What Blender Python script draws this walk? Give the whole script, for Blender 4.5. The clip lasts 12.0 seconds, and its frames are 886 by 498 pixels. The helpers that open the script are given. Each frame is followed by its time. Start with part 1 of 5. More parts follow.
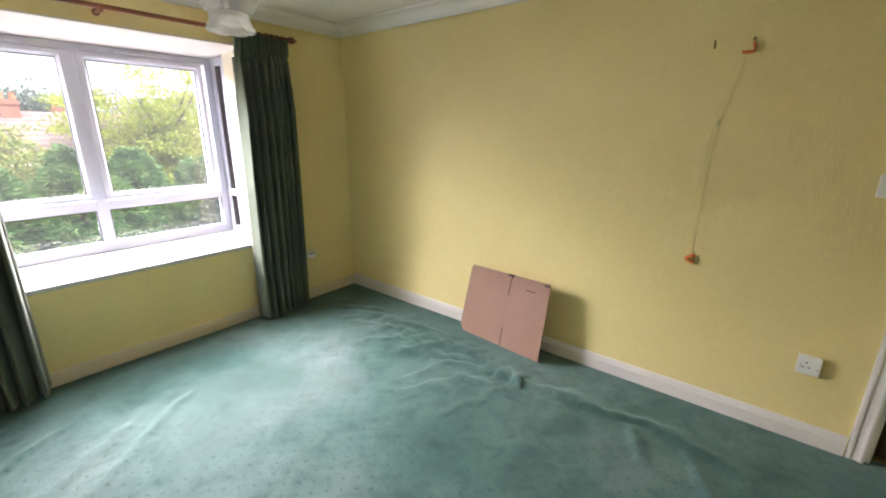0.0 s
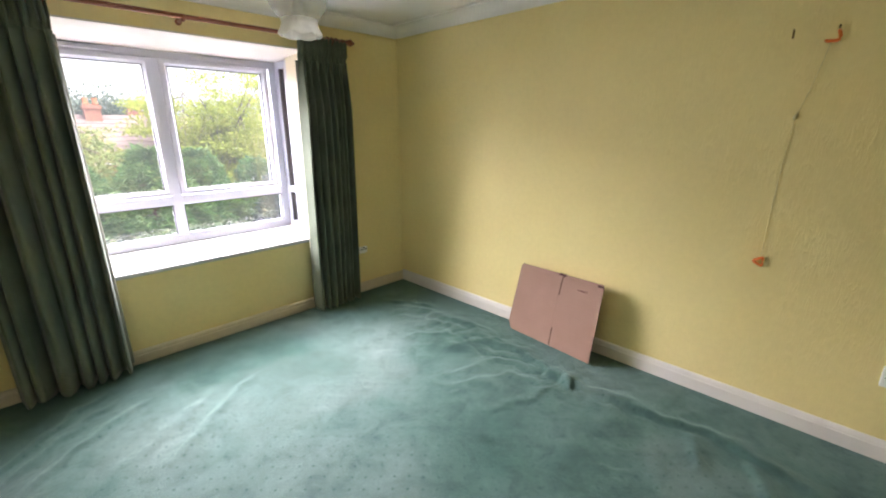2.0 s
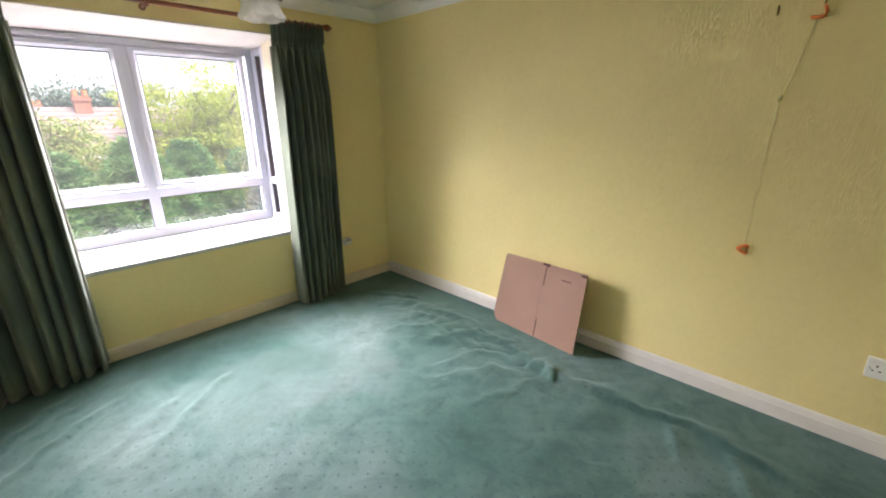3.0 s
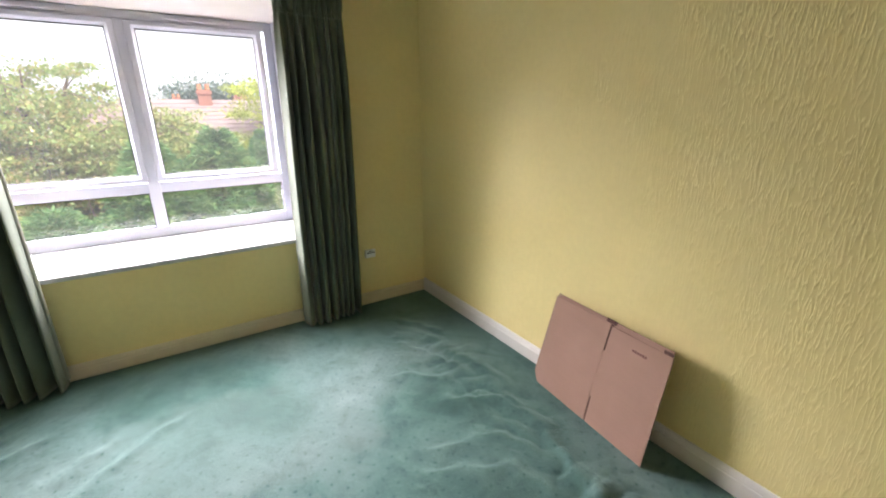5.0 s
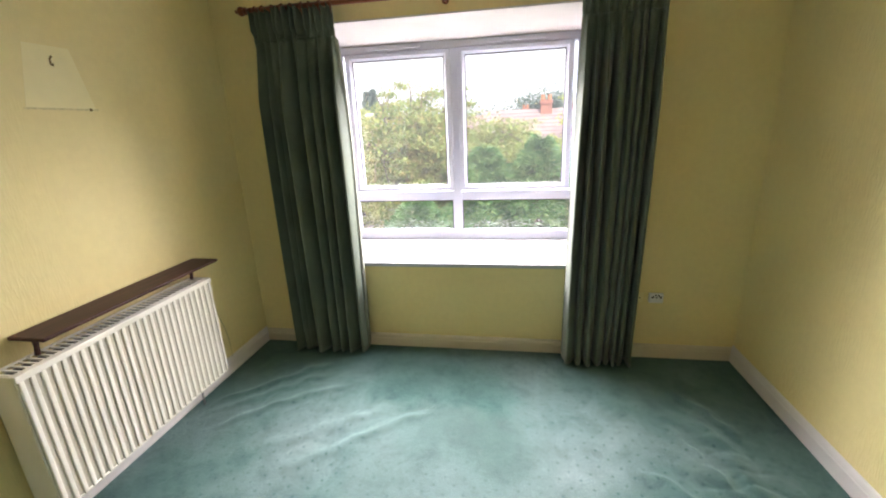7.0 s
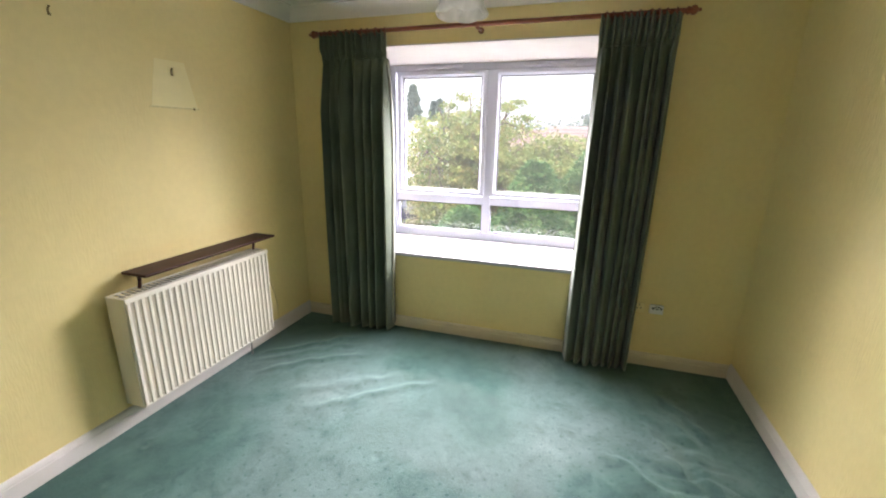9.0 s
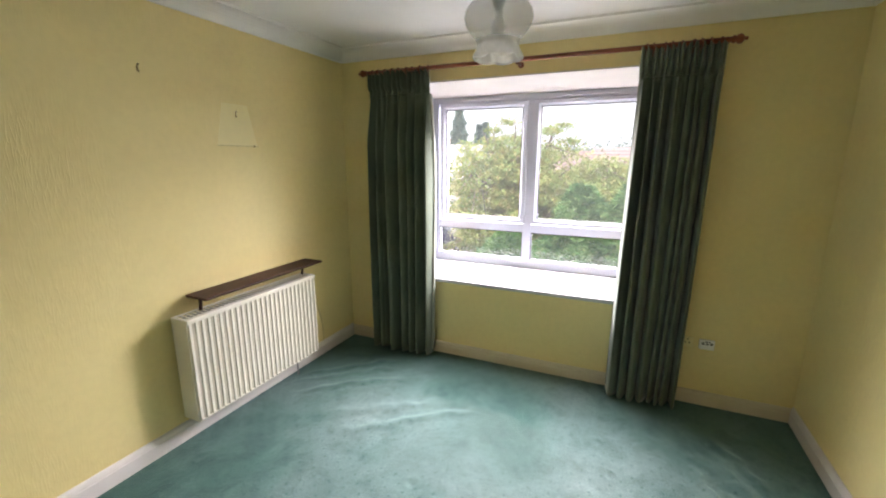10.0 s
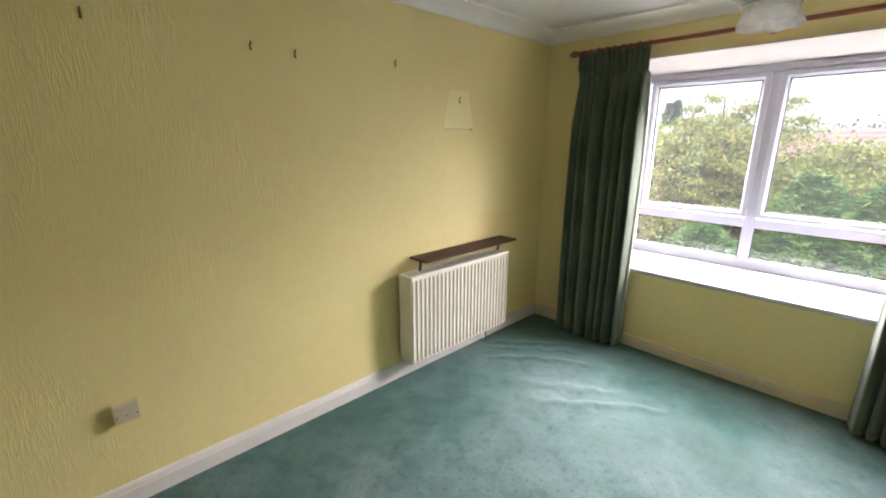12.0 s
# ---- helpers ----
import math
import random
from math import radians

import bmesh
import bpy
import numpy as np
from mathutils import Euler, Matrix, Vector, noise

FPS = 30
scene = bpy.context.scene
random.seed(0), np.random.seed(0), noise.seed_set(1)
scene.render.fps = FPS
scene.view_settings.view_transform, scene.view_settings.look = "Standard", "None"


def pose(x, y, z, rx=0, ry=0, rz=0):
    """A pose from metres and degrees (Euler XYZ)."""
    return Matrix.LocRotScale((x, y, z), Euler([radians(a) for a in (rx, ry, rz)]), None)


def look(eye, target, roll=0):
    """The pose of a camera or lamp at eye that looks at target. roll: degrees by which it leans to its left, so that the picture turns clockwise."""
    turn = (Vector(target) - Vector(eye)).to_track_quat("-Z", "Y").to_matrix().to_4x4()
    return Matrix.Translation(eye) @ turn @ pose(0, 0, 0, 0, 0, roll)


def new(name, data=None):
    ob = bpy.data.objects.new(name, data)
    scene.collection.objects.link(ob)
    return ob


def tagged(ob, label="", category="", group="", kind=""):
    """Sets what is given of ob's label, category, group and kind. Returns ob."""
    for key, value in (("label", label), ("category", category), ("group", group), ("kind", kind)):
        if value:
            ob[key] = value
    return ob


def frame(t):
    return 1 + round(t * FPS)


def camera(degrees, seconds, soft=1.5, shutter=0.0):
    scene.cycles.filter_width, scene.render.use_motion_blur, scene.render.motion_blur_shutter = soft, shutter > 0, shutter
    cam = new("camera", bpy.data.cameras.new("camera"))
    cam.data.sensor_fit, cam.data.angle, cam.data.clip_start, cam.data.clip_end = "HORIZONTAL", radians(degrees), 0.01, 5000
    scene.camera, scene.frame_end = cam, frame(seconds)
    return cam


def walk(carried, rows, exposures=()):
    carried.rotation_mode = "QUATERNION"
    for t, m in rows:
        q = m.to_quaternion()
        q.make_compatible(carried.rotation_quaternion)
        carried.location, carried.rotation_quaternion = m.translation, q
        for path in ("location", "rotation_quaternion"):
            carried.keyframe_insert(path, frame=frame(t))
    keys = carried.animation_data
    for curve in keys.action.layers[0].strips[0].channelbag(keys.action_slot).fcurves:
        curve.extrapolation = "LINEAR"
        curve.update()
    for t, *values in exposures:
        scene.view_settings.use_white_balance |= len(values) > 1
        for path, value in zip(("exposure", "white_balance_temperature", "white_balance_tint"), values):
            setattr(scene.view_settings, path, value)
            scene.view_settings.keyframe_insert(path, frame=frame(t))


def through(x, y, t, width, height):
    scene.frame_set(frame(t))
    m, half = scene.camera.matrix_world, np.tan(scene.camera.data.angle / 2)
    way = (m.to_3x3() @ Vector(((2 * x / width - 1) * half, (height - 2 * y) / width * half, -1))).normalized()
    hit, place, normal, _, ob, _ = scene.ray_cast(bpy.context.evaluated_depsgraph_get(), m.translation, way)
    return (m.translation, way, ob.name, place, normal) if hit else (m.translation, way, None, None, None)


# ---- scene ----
cam = camera(93.8, 12.0, soft=2.0)
PATH = [
    (0, (0.007, 0.04, 1.476), (-1.199, 1.534, 0.918), 0.4),
    (0.5, (-0.001, 0.038, 1.499), (-1.2, 1.539, 0.941), -0.0),
    (1, (-0.013, -0.001, 1.493), (-1.273, 1.452, 0.945), -0.0),
    (1.5, (-0.033, -0.036, 1.481), (-1.348, 1.366, 0.928), 0.0),
    (2, (-0.017, -0.022, 1.469), (-1.372, 1.337, 0.907), -0.1),
    (2.5, (0.036, 0.009, 1.466), (-1.32, 1.358, 0.882), -0.3),
    (3, (0.022, 0.107, 1.459), (-1.32, 1.459, 0.848), -0.8),
    (3.2, (-0.016, 0.183, 1.444), (-1.355, 1.537, 0.833), -1.0),
    (4.8, (-0.282, 0.839, 1.431), (-1.828, 1.928, 0.783), -0.4),
    (5, (-0.328, 0.896, 1.408), (-1.923, 1.925, 0.778), -0.4),
    (5.5, (-0.511, 0.993, 1.42), (-2.217, 1.839, 0.808), -0.1),
    (6, (-0.62, 1.067, 1.435), (-2.451, 1.604, 0.836), -0.6),
    (6.5, (-0.655, 1.091, 1.458), (-2.559, 1.147, 0.849), -1.2),
    (7, (-0.631, 1.185, 1.449), (-2.517, 0.852, 0.874), -2.5),
    (7.2, (-0.596, 1.192, 1.451), (-2.475, 0.802, 0.885), -2.6),
    (8.8, (-0.345, 1.399, 1.455), (-2.183, 0.833, 0.905), 0.9),
    (9, (-0.34, 1.471, 1.45), (-2.179, 0.887, 0.923), 0.9),
    (9.5, (-0.324, 1.532, 1.483), (-2.157, 0.886, 1.011), 0.6),
    (10, (-0.318, 1.516, 1.505), (-2.102, 0.723, 1.075), 0.1),
    (10.5, (-0.28, 1.45, 1.509), (-1.948, 0.428, 1.094), 0.1),
    (11, (-0.207, 1.388, 1.512), (-1.665, 0.089, 1.08), 0.3),
    (11.5, (-0.103, 1.335, 1.506), (-1.351, -0.156, 1.038), 0.7),
    (12, (-0.101, 1.374, 1.497), (-1.437, -0.026, 0.991), 0.2),
]
EXPOSURES = [(0.0, 1.46), (3.2, 1.42), (4.8, 1.31), (7.2, 1.34), (9.0, 1.28), (12.0, 1.26)]
walk(cam, [(t, look(eye, target, roll)) for t, eye, target, roll in PATH], EXPOSURES)

# ---- light ----
world = bpy.data.worlds.new("world")
scene.world = world
world.use_nodes = True
wn = world.node_tree.nodes
wl = world.node_tree.links
sky = wn.new("ShaderNodeTexSky")
sky.sky_type = 'NISHITA'
sky.sun_disc = False
sky.sun_elevation = radians(53)
sky.sun_rotation = radians(61)
sky.dust_density = 4.0
pale = wn.new("ShaderNodeMix")            # cloud cover over the blue
pale.data_type = 'RGBA'
pale.inputs[0].default_value = 0.85
pale.inputs[7].default_value = (9.3, 9.25, 9.7, 1)
wl.new(sky.outputs[0], pale.inputs[6])
# an overcast sky grows brighter towards the zenith
up = wn.new("ShaderNodeSeparateXYZ")
wl.new(wn.new("ShaderNodeTexCoord").outputs["Generated"], up.inputs[0])
rise = wn.new("ShaderNodeMapRange")
rise.inputs[1].default_value, rise.inputs[2].default_value = 0.0, 1.0
rise.inputs[3].default_value, rise.inputs[4].default_value = 0.75, 1.7
wl.new(up.outputs[2], rise.inputs[0])
over = wn.new("ShaderNodeVectorMath")
over.operation = 'SCALE'
wl.new(pale.outputs[2], over.inputs[0])
wl.new(rise.outputs[0], over.inputs["Scale"])
wl.new(over.outputs[0], wn["Background"].inputs[0])
wn["Background"].inputs[1].default_value = 0.10

sun_data = bpy.data.lights.new("sun", 'SUN')
sun_data.energy = 4.8
sun_data.angle = radians(25)
sun_data.color = (1.0, 0.97, 0.92)
sun = new("sun", sun_data)
sun.matrix_world = look((9, 5, 14), (0, 0, 0))

# daylight through the bay: added lamp in the opening for the sky's diffuse part
opening_data = bpy.data.lights.new("daylight_in_opening", 'AREA')
opening_data.shape = 'RECTANGLE'
opening_data.size, opening_data.size_y = 1.16, 0.70
opening_data.energy = 16
opening_data.spread = radians(138)
opening_data.color = (1.0, 0.95, 0.98)
opening = new("daylight_in_opening", opening_data)
opening.matrix_world = look((-3.38, 0.79, 1.38), (-2.38, 0.79, 0.54))

# added lamp outside above the window, unseen, brightens the room as sky light
high_data = bpy.data.lights.new("sky_fill_lamp", 'AREA')
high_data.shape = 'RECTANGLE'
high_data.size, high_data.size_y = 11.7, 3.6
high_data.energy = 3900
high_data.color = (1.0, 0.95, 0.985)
sky_fill_lamp = new("sky_fill_lamp", high_data)
sky_fill_lamp.matrix_world = look((-5.4, 0.79, 3.84), (-2.0, 0.79, 1.0))

# ---- materials ----


class Mat:
    """Short way to write node materials."""

    def __init__(self, name, color, rough=0.6, metal=0.0, spec=0.5):
        self.m = bpy.data.materials.new(name)
        self.m.use_nodes = True
        self.t = self.m.node_tree
        self.b = self.t.nodes["Principled BSDF"]
        self.b.inputs["Base Color"].default_value = (*color, 1)
        self.b.inputs["Roughness"].default_value = rough
        self.b.inputs["Metallic"].default_value = metal
        self.b.inputs["Specular IOR Level"].default_value = spec
        self.co = self.t.nodes.new("ShaderNodeTexCoord").outputs["Object"]
        self.bumps = None

    def mapped(self, scale):
        n = self.t.nodes.new("ShaderNodeMapping")
        n.inputs["Scale"].default_value = scale
        self.t.links.new(self.co, n.inputs[0])
        return n.outputs[0]

    def noise(self, scale, detail=3.0, distortion=0.0, stretch=(1, 1, 1), rough=0.5):
        n = self.t.nodes.new("ShaderNodeTexNoise")
        n.inputs["Scale"].default_value = scale
        n.inputs["Detail"].default_value = detail
        n.inputs["Roughness"].default_value = rough
        n.inputs["Distortion"].default_value = distortion
        self.t.links.new(self.mapped(stretch), n.inputs["Vector"])
        return n.outputs["Fac"]

    def ramp(self, fac, stops):
        n = self.t.nodes.new("ShaderNodeValToRGB")
        els = n.color_ramp.elements
        while len(els) < len(stops):
            els.new(0.5)
        for e, (p, c) in zip(els, stops):
            e.position = p
            e.color = (*c, 1) if len(c) == 3 else c
        self.t.links.new(fac, n.inputs[0])
        return n.outputs[0]

    def mix(self, fac, a, b, mode='MIX'):
        n = self.t.nodes.new("ShaderNodeMix")
        n.data_type = 'RGBA'
        n.blend_type = mode
        for sock, v in ((n.inputs[0], fac), (n.inputs[6], a), (n.inputs[7], b)):
            if hasattr(v, "is_linked"):
                self.t.links.new(v, sock)
            elif isinstance(v, (int, float)):
                sock.default_value = v
            else:
                sock.default_value = (*v, 1)
        return n.outputs[2]

    def math(self, op, a, b=0.0, c=0.0):
        n = self.t.nodes.new("ShaderNodeMath")
        n.operation = op
        for sock, v in zip(n.inputs, (a, b, c)):
            if hasattr(v, "is_linked"):
                self.t.links.new(v, sock)
            else:
                sock.default_value = v
        return n.outputs[0]

    def color(self, out):
        self.t.links.new(out, self.b.inputs["Base Color"])
        return self

    def rough(self, out):
        self.t.links.new(out, self.b.inputs["Roughness"])
        return self

    def bump(self, height, strength=0.3, distance=0.002):
        n = self.t.nodes.new("ShaderNodeBump")
        n.inputs["Strength"].default_value = strength
        n.inputs["Distance"].default_value = distance
        self.t.links.new(height, n.inputs["Height"])
        if self.bumps:
            self.t.links.new(self.bumps, n.inputs["Normal"])
        self.bumps = n.outputs[0]
        self.t.links.new(self.bumps, self.b.inputs["Normal"])
        return self

    def random(self):
        return self.t.nodes.new("ShaderNodeObjectInfo").outputs["Random"]

    def island(self):
        return self.t.nodes.new("ShaderNodeNewGeometry").outputs["Random Per Island"]


def plain(name, color, rough=0.5, vary=0.08, scale=8.0, bump=0.05, metal=0.0):
    m = Mat(name, color, rough, metal)
    dark = tuple(c * (1 - vary) for c in color)
    light = tuple(min(1, c * (1 + vary)) for c in color)
    m.color(m.ramp(m.noise(scale, 4), [(0.3, dark), (0.7, light)]))
    if bump:
        m.bump(m.noise(scale * 25, 2), bump, 0.001)
    return m.m


def wallpaper(name, emboss, fineness=62):
    m = Mat(name, (0.72, 0.63, 0.33), 0.62, spec=0.35)
    broad = m.ramp(m.noise(1.3, 3), [(0.3, (0.762, 0.636, 0.305)), (0.7, (0.825, 0.700, 0.350))])
    fine = m.ramp(m.noise(30, 3), [(0.35, (0.97, 0.97, 0.97)), (0.65, (1, 1, 1))])
    m.color(m.mix(1.0, broad, fine, 'MULTIPLY'))
    worm = m.noise(1.0, 1.5, 0.4, (fineness, fineness, fineness * 0.13))
    ridge = m.ramp(worm, [(0.43, (0, 0, 0)), (0.52, (1, 1, 1)), (0.61, (0, 0, 0))])
    patchy = m.ramp(m.noise(9, 3, 0.3, (1, 1, 0.6)), [(0.36, (0.25, 0.25, 0.25)), (0.66, (1, 1, 1))])
    m.bump(m.math('MULTIPLY', ridge, patchy), emboss, 0.006)
    m.bump(m.noise(170, 3, 0.0, (1, 1, 0.4)), emboss * 0.15, 0.003)
    m.bump(m.noise(2.2, 2), 0.06, 0.03)
    return m.m


PAPER = wallpaper("embossed_yellow_wallpaper", 0.15, 76)
PAPER_DEEP = wallpaper("deeply_embossed_yellow_wallpaper", 0.30, 84)
PAPER_SOFT = wallpaper("yellow_wallpaper_window_wall", 0.07, 92)
PAINT = plain("white_gloss_paint", (0.68, 0.64, 0.63), 0.35, 0.04, 5)
CREAM = plain("cream_gloss_paint", (0.66, 0.58, 0.44), 0.4, 0.05, 5)
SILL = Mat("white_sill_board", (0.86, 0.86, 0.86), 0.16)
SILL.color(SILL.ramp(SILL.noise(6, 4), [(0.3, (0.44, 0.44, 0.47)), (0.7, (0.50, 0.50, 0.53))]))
SILL = SILL.m
CEIL = plain("white_ceiling_paint", (0.80, 0.79, 0.77), 0.85, 0.03, 3, 0.2)
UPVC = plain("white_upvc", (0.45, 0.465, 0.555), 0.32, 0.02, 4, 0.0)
GASKET = plain("black_gasket", (0.03, 0.03, 0.035), 0.6, 0.1, 30, 0.0)
VENT = plain("grey_vent_plastic", (0.47, 0.48, 0.56), 0.4, 0.03, 20, 0.0)
PLASTER = plain("outer_brick_colour_render", (0.36, 0.24, 0.18), 0.85, 0.2, 6, 0.4)

carpet = Mat("green_dotted_carpet", (0.05, 0.14, 0.12), 0.85, spec=0.2)
wear = carpet.ramp(carpet.noise(1.1, 5, 0.4), [(0.34, (0.032, 0.086, 0.077)), (0.5, (0.066, 0.130, 0.122)), (0.68, (0.128, 0.184, 0.182))])
tuft = carpet.ramp(carpet.noise(260, 3), [(0.3, (0.72, 0.72, 0.72)), (0.7, (1.12, 1.12, 1.12))])
pile = carpet.ramp(carpet.noise(7, 6, 0.6, (1, 1, 1), 0.65), [(0.32, (0.66, 0.71, 0.71)), (0.5, (1, 1, 1)), (0.68, (1.28, 1.22, 1.22))])
base = carpet.mix(1.0, carpet.mix(1.0, wear, tuft, 'MULTIPLY'), pile, 'MULTIPLY')
sep = carpet.t.nodes.new("ShaderNodeSeparateXYZ")
wob = carpet.t.nodes.new("ShaderNodeVectorMath")
wob.operation = 'MULTIPLY_ADD'
wobn = carpet.t.nodes.new("ShaderNodeTexNoise")
wobn.inputs["Scale"].default_value = 5.0
carpet.t.links.new(carpet.co, wobn.inputs["Vector"])
carpet.t.links.new(wobn.outputs["Color"], wob.inputs[0])
wob.inputs[1].default_value = (0.03, 0.03, 0)
carpet.t.links.new(carpet.co, wob.inputs[2])
carpet.t.links.new(wob.outputs[0], sep.inputs[0])
PITCH = 0.062
us = carpet.math('DIVIDE', carpet.math('ADD', sep.outputs[0], sep.outputs[1]), PITCH * 1.414)
vs = carpet.math('DIVIDE', carpet.math('SUBTRACT', sep.outputs[0], sep.outputs[1]), PITCH * 1.414)
du = carpet.math('SUBTRACT', carpet.math('FRACT', us), 0.5)
dv = carpet.math('SUBTRACT', carpet.math('FRACT', vs), 0.5)
dd = carpet.math('SQRT', carpet.math('ADD', carpet.math('MULTIPLY', du, du), carpet.math('MULTIPLY', dv, dv)))
dot = carpet.ramp(dd, [(0.07, (1, 1, 1)), (0.13, (0, 0, 0))])
dot = carpet.math('MULTIPLY', dot, 0.62)
base = carpet.mix(dot, base, (0.016, 0.060, 0.056))
spots = carpet.ramp(carpet.noise(9, 2), [(0.72, (0, 0, 0)), (0.78, (1, 1, 1))])
spots = carpet.math('MULTIPLY', spots, 0.45)
base = carpet.mix(spots, base, (0.12, 0.18, 0.165))
# light painted paler in front of the window, with one straight slanting side
lit_u = carpet.math('ADD', carpet.math('MULTIPLY', sep.outputs[0], 0.67), carpet.math('MULTIPLY', sep.outputs[1], -0.74))
lit_x = carpet.math('SUBTRACT', carpet.math('ABSOLUTE', carpet.math('ADD', sep.outputs[0], 2.12)), 0.38)
lit_y = carpet.math('SUBTRACT', carpet.math('ABSOLUTE', carpet.math('SUBTRACT', sep.outputs[1], 1.00)), 0.52)
lit_d = carpet.math('MAXIMUM', carpet.math('MAXIMUM', lit_x, lit_y), carpet.math('SUBTRACT', -2.615, lit_u))
lit_d = carpet.math('ADD', lit_d, carpet.math('MULTIPLY', carpet.math('SUBTRACT', carpet.noise(6, 4), 0.5), 0.30))
lit_patch = carpet.ramp(carpet.math('ADD', carpet.math('MULTIPLY', lit_d, -3.0), 0.5), [(0.42, (0, 0, 0)), (0.75, (1, 1, 1))])
base = carpet.mix(carpet.math('MULTIPLY', lit_patch, 0.15), base, (0.240, 0.270, 0.268))
carpet.color(base)
carpet.bump(carpet.noise(420, 2), 0.6, 0.003)
carpet.bump(carpet.noise(110, 4), 0.5, 0.004)
carpet.bump(carpet.noise(36, 4), 0.35, 0.006)
carpet.b.inputs["Sheen Weight"].default_value = 0.32
carpet.b.inputs["Sheen Tint"].default_value = (0.6, 0.85, 0.8, 1)
CARPET = carpet.m

cloth = Mat("dark_green_curtain_cloth", (0.05, 0.085, 0.07), 0.8, spec=0.25)
weave = cloth.noise(420, 2)
cloth.color(cloth.mix(1.0, cloth.ramp(cloth.noise(3, 3), [(0.3, (0.064, 0.084, 0.056)), (0.7, (0.118, 0.142, 0.098))]),
                      cloth.ramp(weave, [(0.3, (0.8, 0.8, 0.8)), (0.7, (1.1, 1.1, 1.1))]), 'MULTIPLY'))
cloth.bump(weave, 0.3, 0.001)
cloth.b.inputs["Sheen Weight"].default_value = 0.25
CLOTH = cloth.m
LINING = plain("grey_green_curtain_lining", (0.085, 0.095, 0.075), 0.8, 0.06, 6)
EDGE = plain("pale_curtain_edge", (0.20, 0.205, 0.165), 0.8, 0.08, 6)

mah = Mat("red_mahogany_stain", (0.16, 0.03, 0.012), 0.33)
mah.color(mah.ramp(mah.noise(6, 4, 0.6, (14, 1, 14)), [(0.3, (0.15, 0.036, 0.014)), (0.7, (0.29, 0.080, 0.030))]))
MAHOGANY = mah.m
dk = Mat("dark_brown_shelf_wood", (0.05, 0.025, 0.018), 0.5, spec=0.25)
dk.color(dk.ramp(dk.noise(5, 4, 0.5, (1, 14, 14)), [(0.3, (0.030, 0.011, 0.009)), (0.7, (0.066, 0.026, 0.020))]))
DARKWOOD = dk.m
RAD = plain("cream_radiator_enamel", (0.78, 0.74, 0.66), 0.35, 0.03, 5, 0.02)
# the cream enamel darkened, so shade in the rib grooves sits in the colour
RAD_SHADE = plain("shaded_radiator_enamel", (0.52, 0.47, 0.38), 0.45, 0.05, 5, 0.02)
SOCKET = plain("white_socket_plastic", (0.84, 0.83, 0.84), 0.3, 0.02, 10, 0.0)
BEIGE = plain("beige_plastic_plate", (0.55, 0.48, 0.34), 0.4, 0.04, 10, 0.0)
BLACK = plain("black_plastic_hole", (0.015, 0.015, 0.015), 0.5, 0.1, 10, 0.0)
ORANGE = plain("orange_pull_plastic", (0.75, 0.19, 0.04), 0.35, 0.05, 20, 0.0)
CORD = plain("dirty_pull_cord", (0.60, 0.52, 0.30), 0.8, 0.15, 60, 0.1)
BRASS = plain("tarnished_brass", (0.20, 0.14, 0.05), 0.45, 0.2, 60, 0.0, 0.8)
GREYM = plain("grey_metal", (0.35, 0.35, 0.36), 0.4, 0.1, 30, 0.0, 0.9)
MARK = plain("paler_unfaded_paper", (0.825, 0.725, 0.395), 0.65, 0.02, 20)
PENCIL = plain("dusty_picture_edge", (0.62, 0.53, 0.28), 0.8, 0.22, 60)
card = Mat("brown_cardboard", (0.42, 0.25, 0.19), 0.8, spec=0.2)
card.color(card.mix(1.0, card.ramp(card.noise(3, 4), [(0.3, (0.30, 0.185, 0.145)), (0.7, (0.36, 0.225, 0.18))]),
                    card.ramp(card.noise(1, 2, 0, (3, 3, 160)), [(0.3, (0.98, 0.98, 0.98)), (0.7, (1.01, 1.01, 1.01))]), 'MULTIPLY'))
card.bump(card.noise(90, 3), 0.15, 0.001)
CARD = card.m
CARD_EDGE_AND_SHADE = plain("dark_card_edge_and_slot_shade", (0.07, 0.03, 0.025), 0.9, 0.2, 80)
INK = plain("dark_red_stamp_ink", (0.10, 0.03, 0.03), 0.8, 0.2, 80, 0.0)
HALLPAINT = plain("hall_cream_paint", (0.50, 0.42, 0.24), 0.7, 0.05, 3)
HALLFLOOR = plain("dark_brown_hall_carpet", (0.05, 0.035, 0.025), 0.95, 0.25, 60, 0.4)


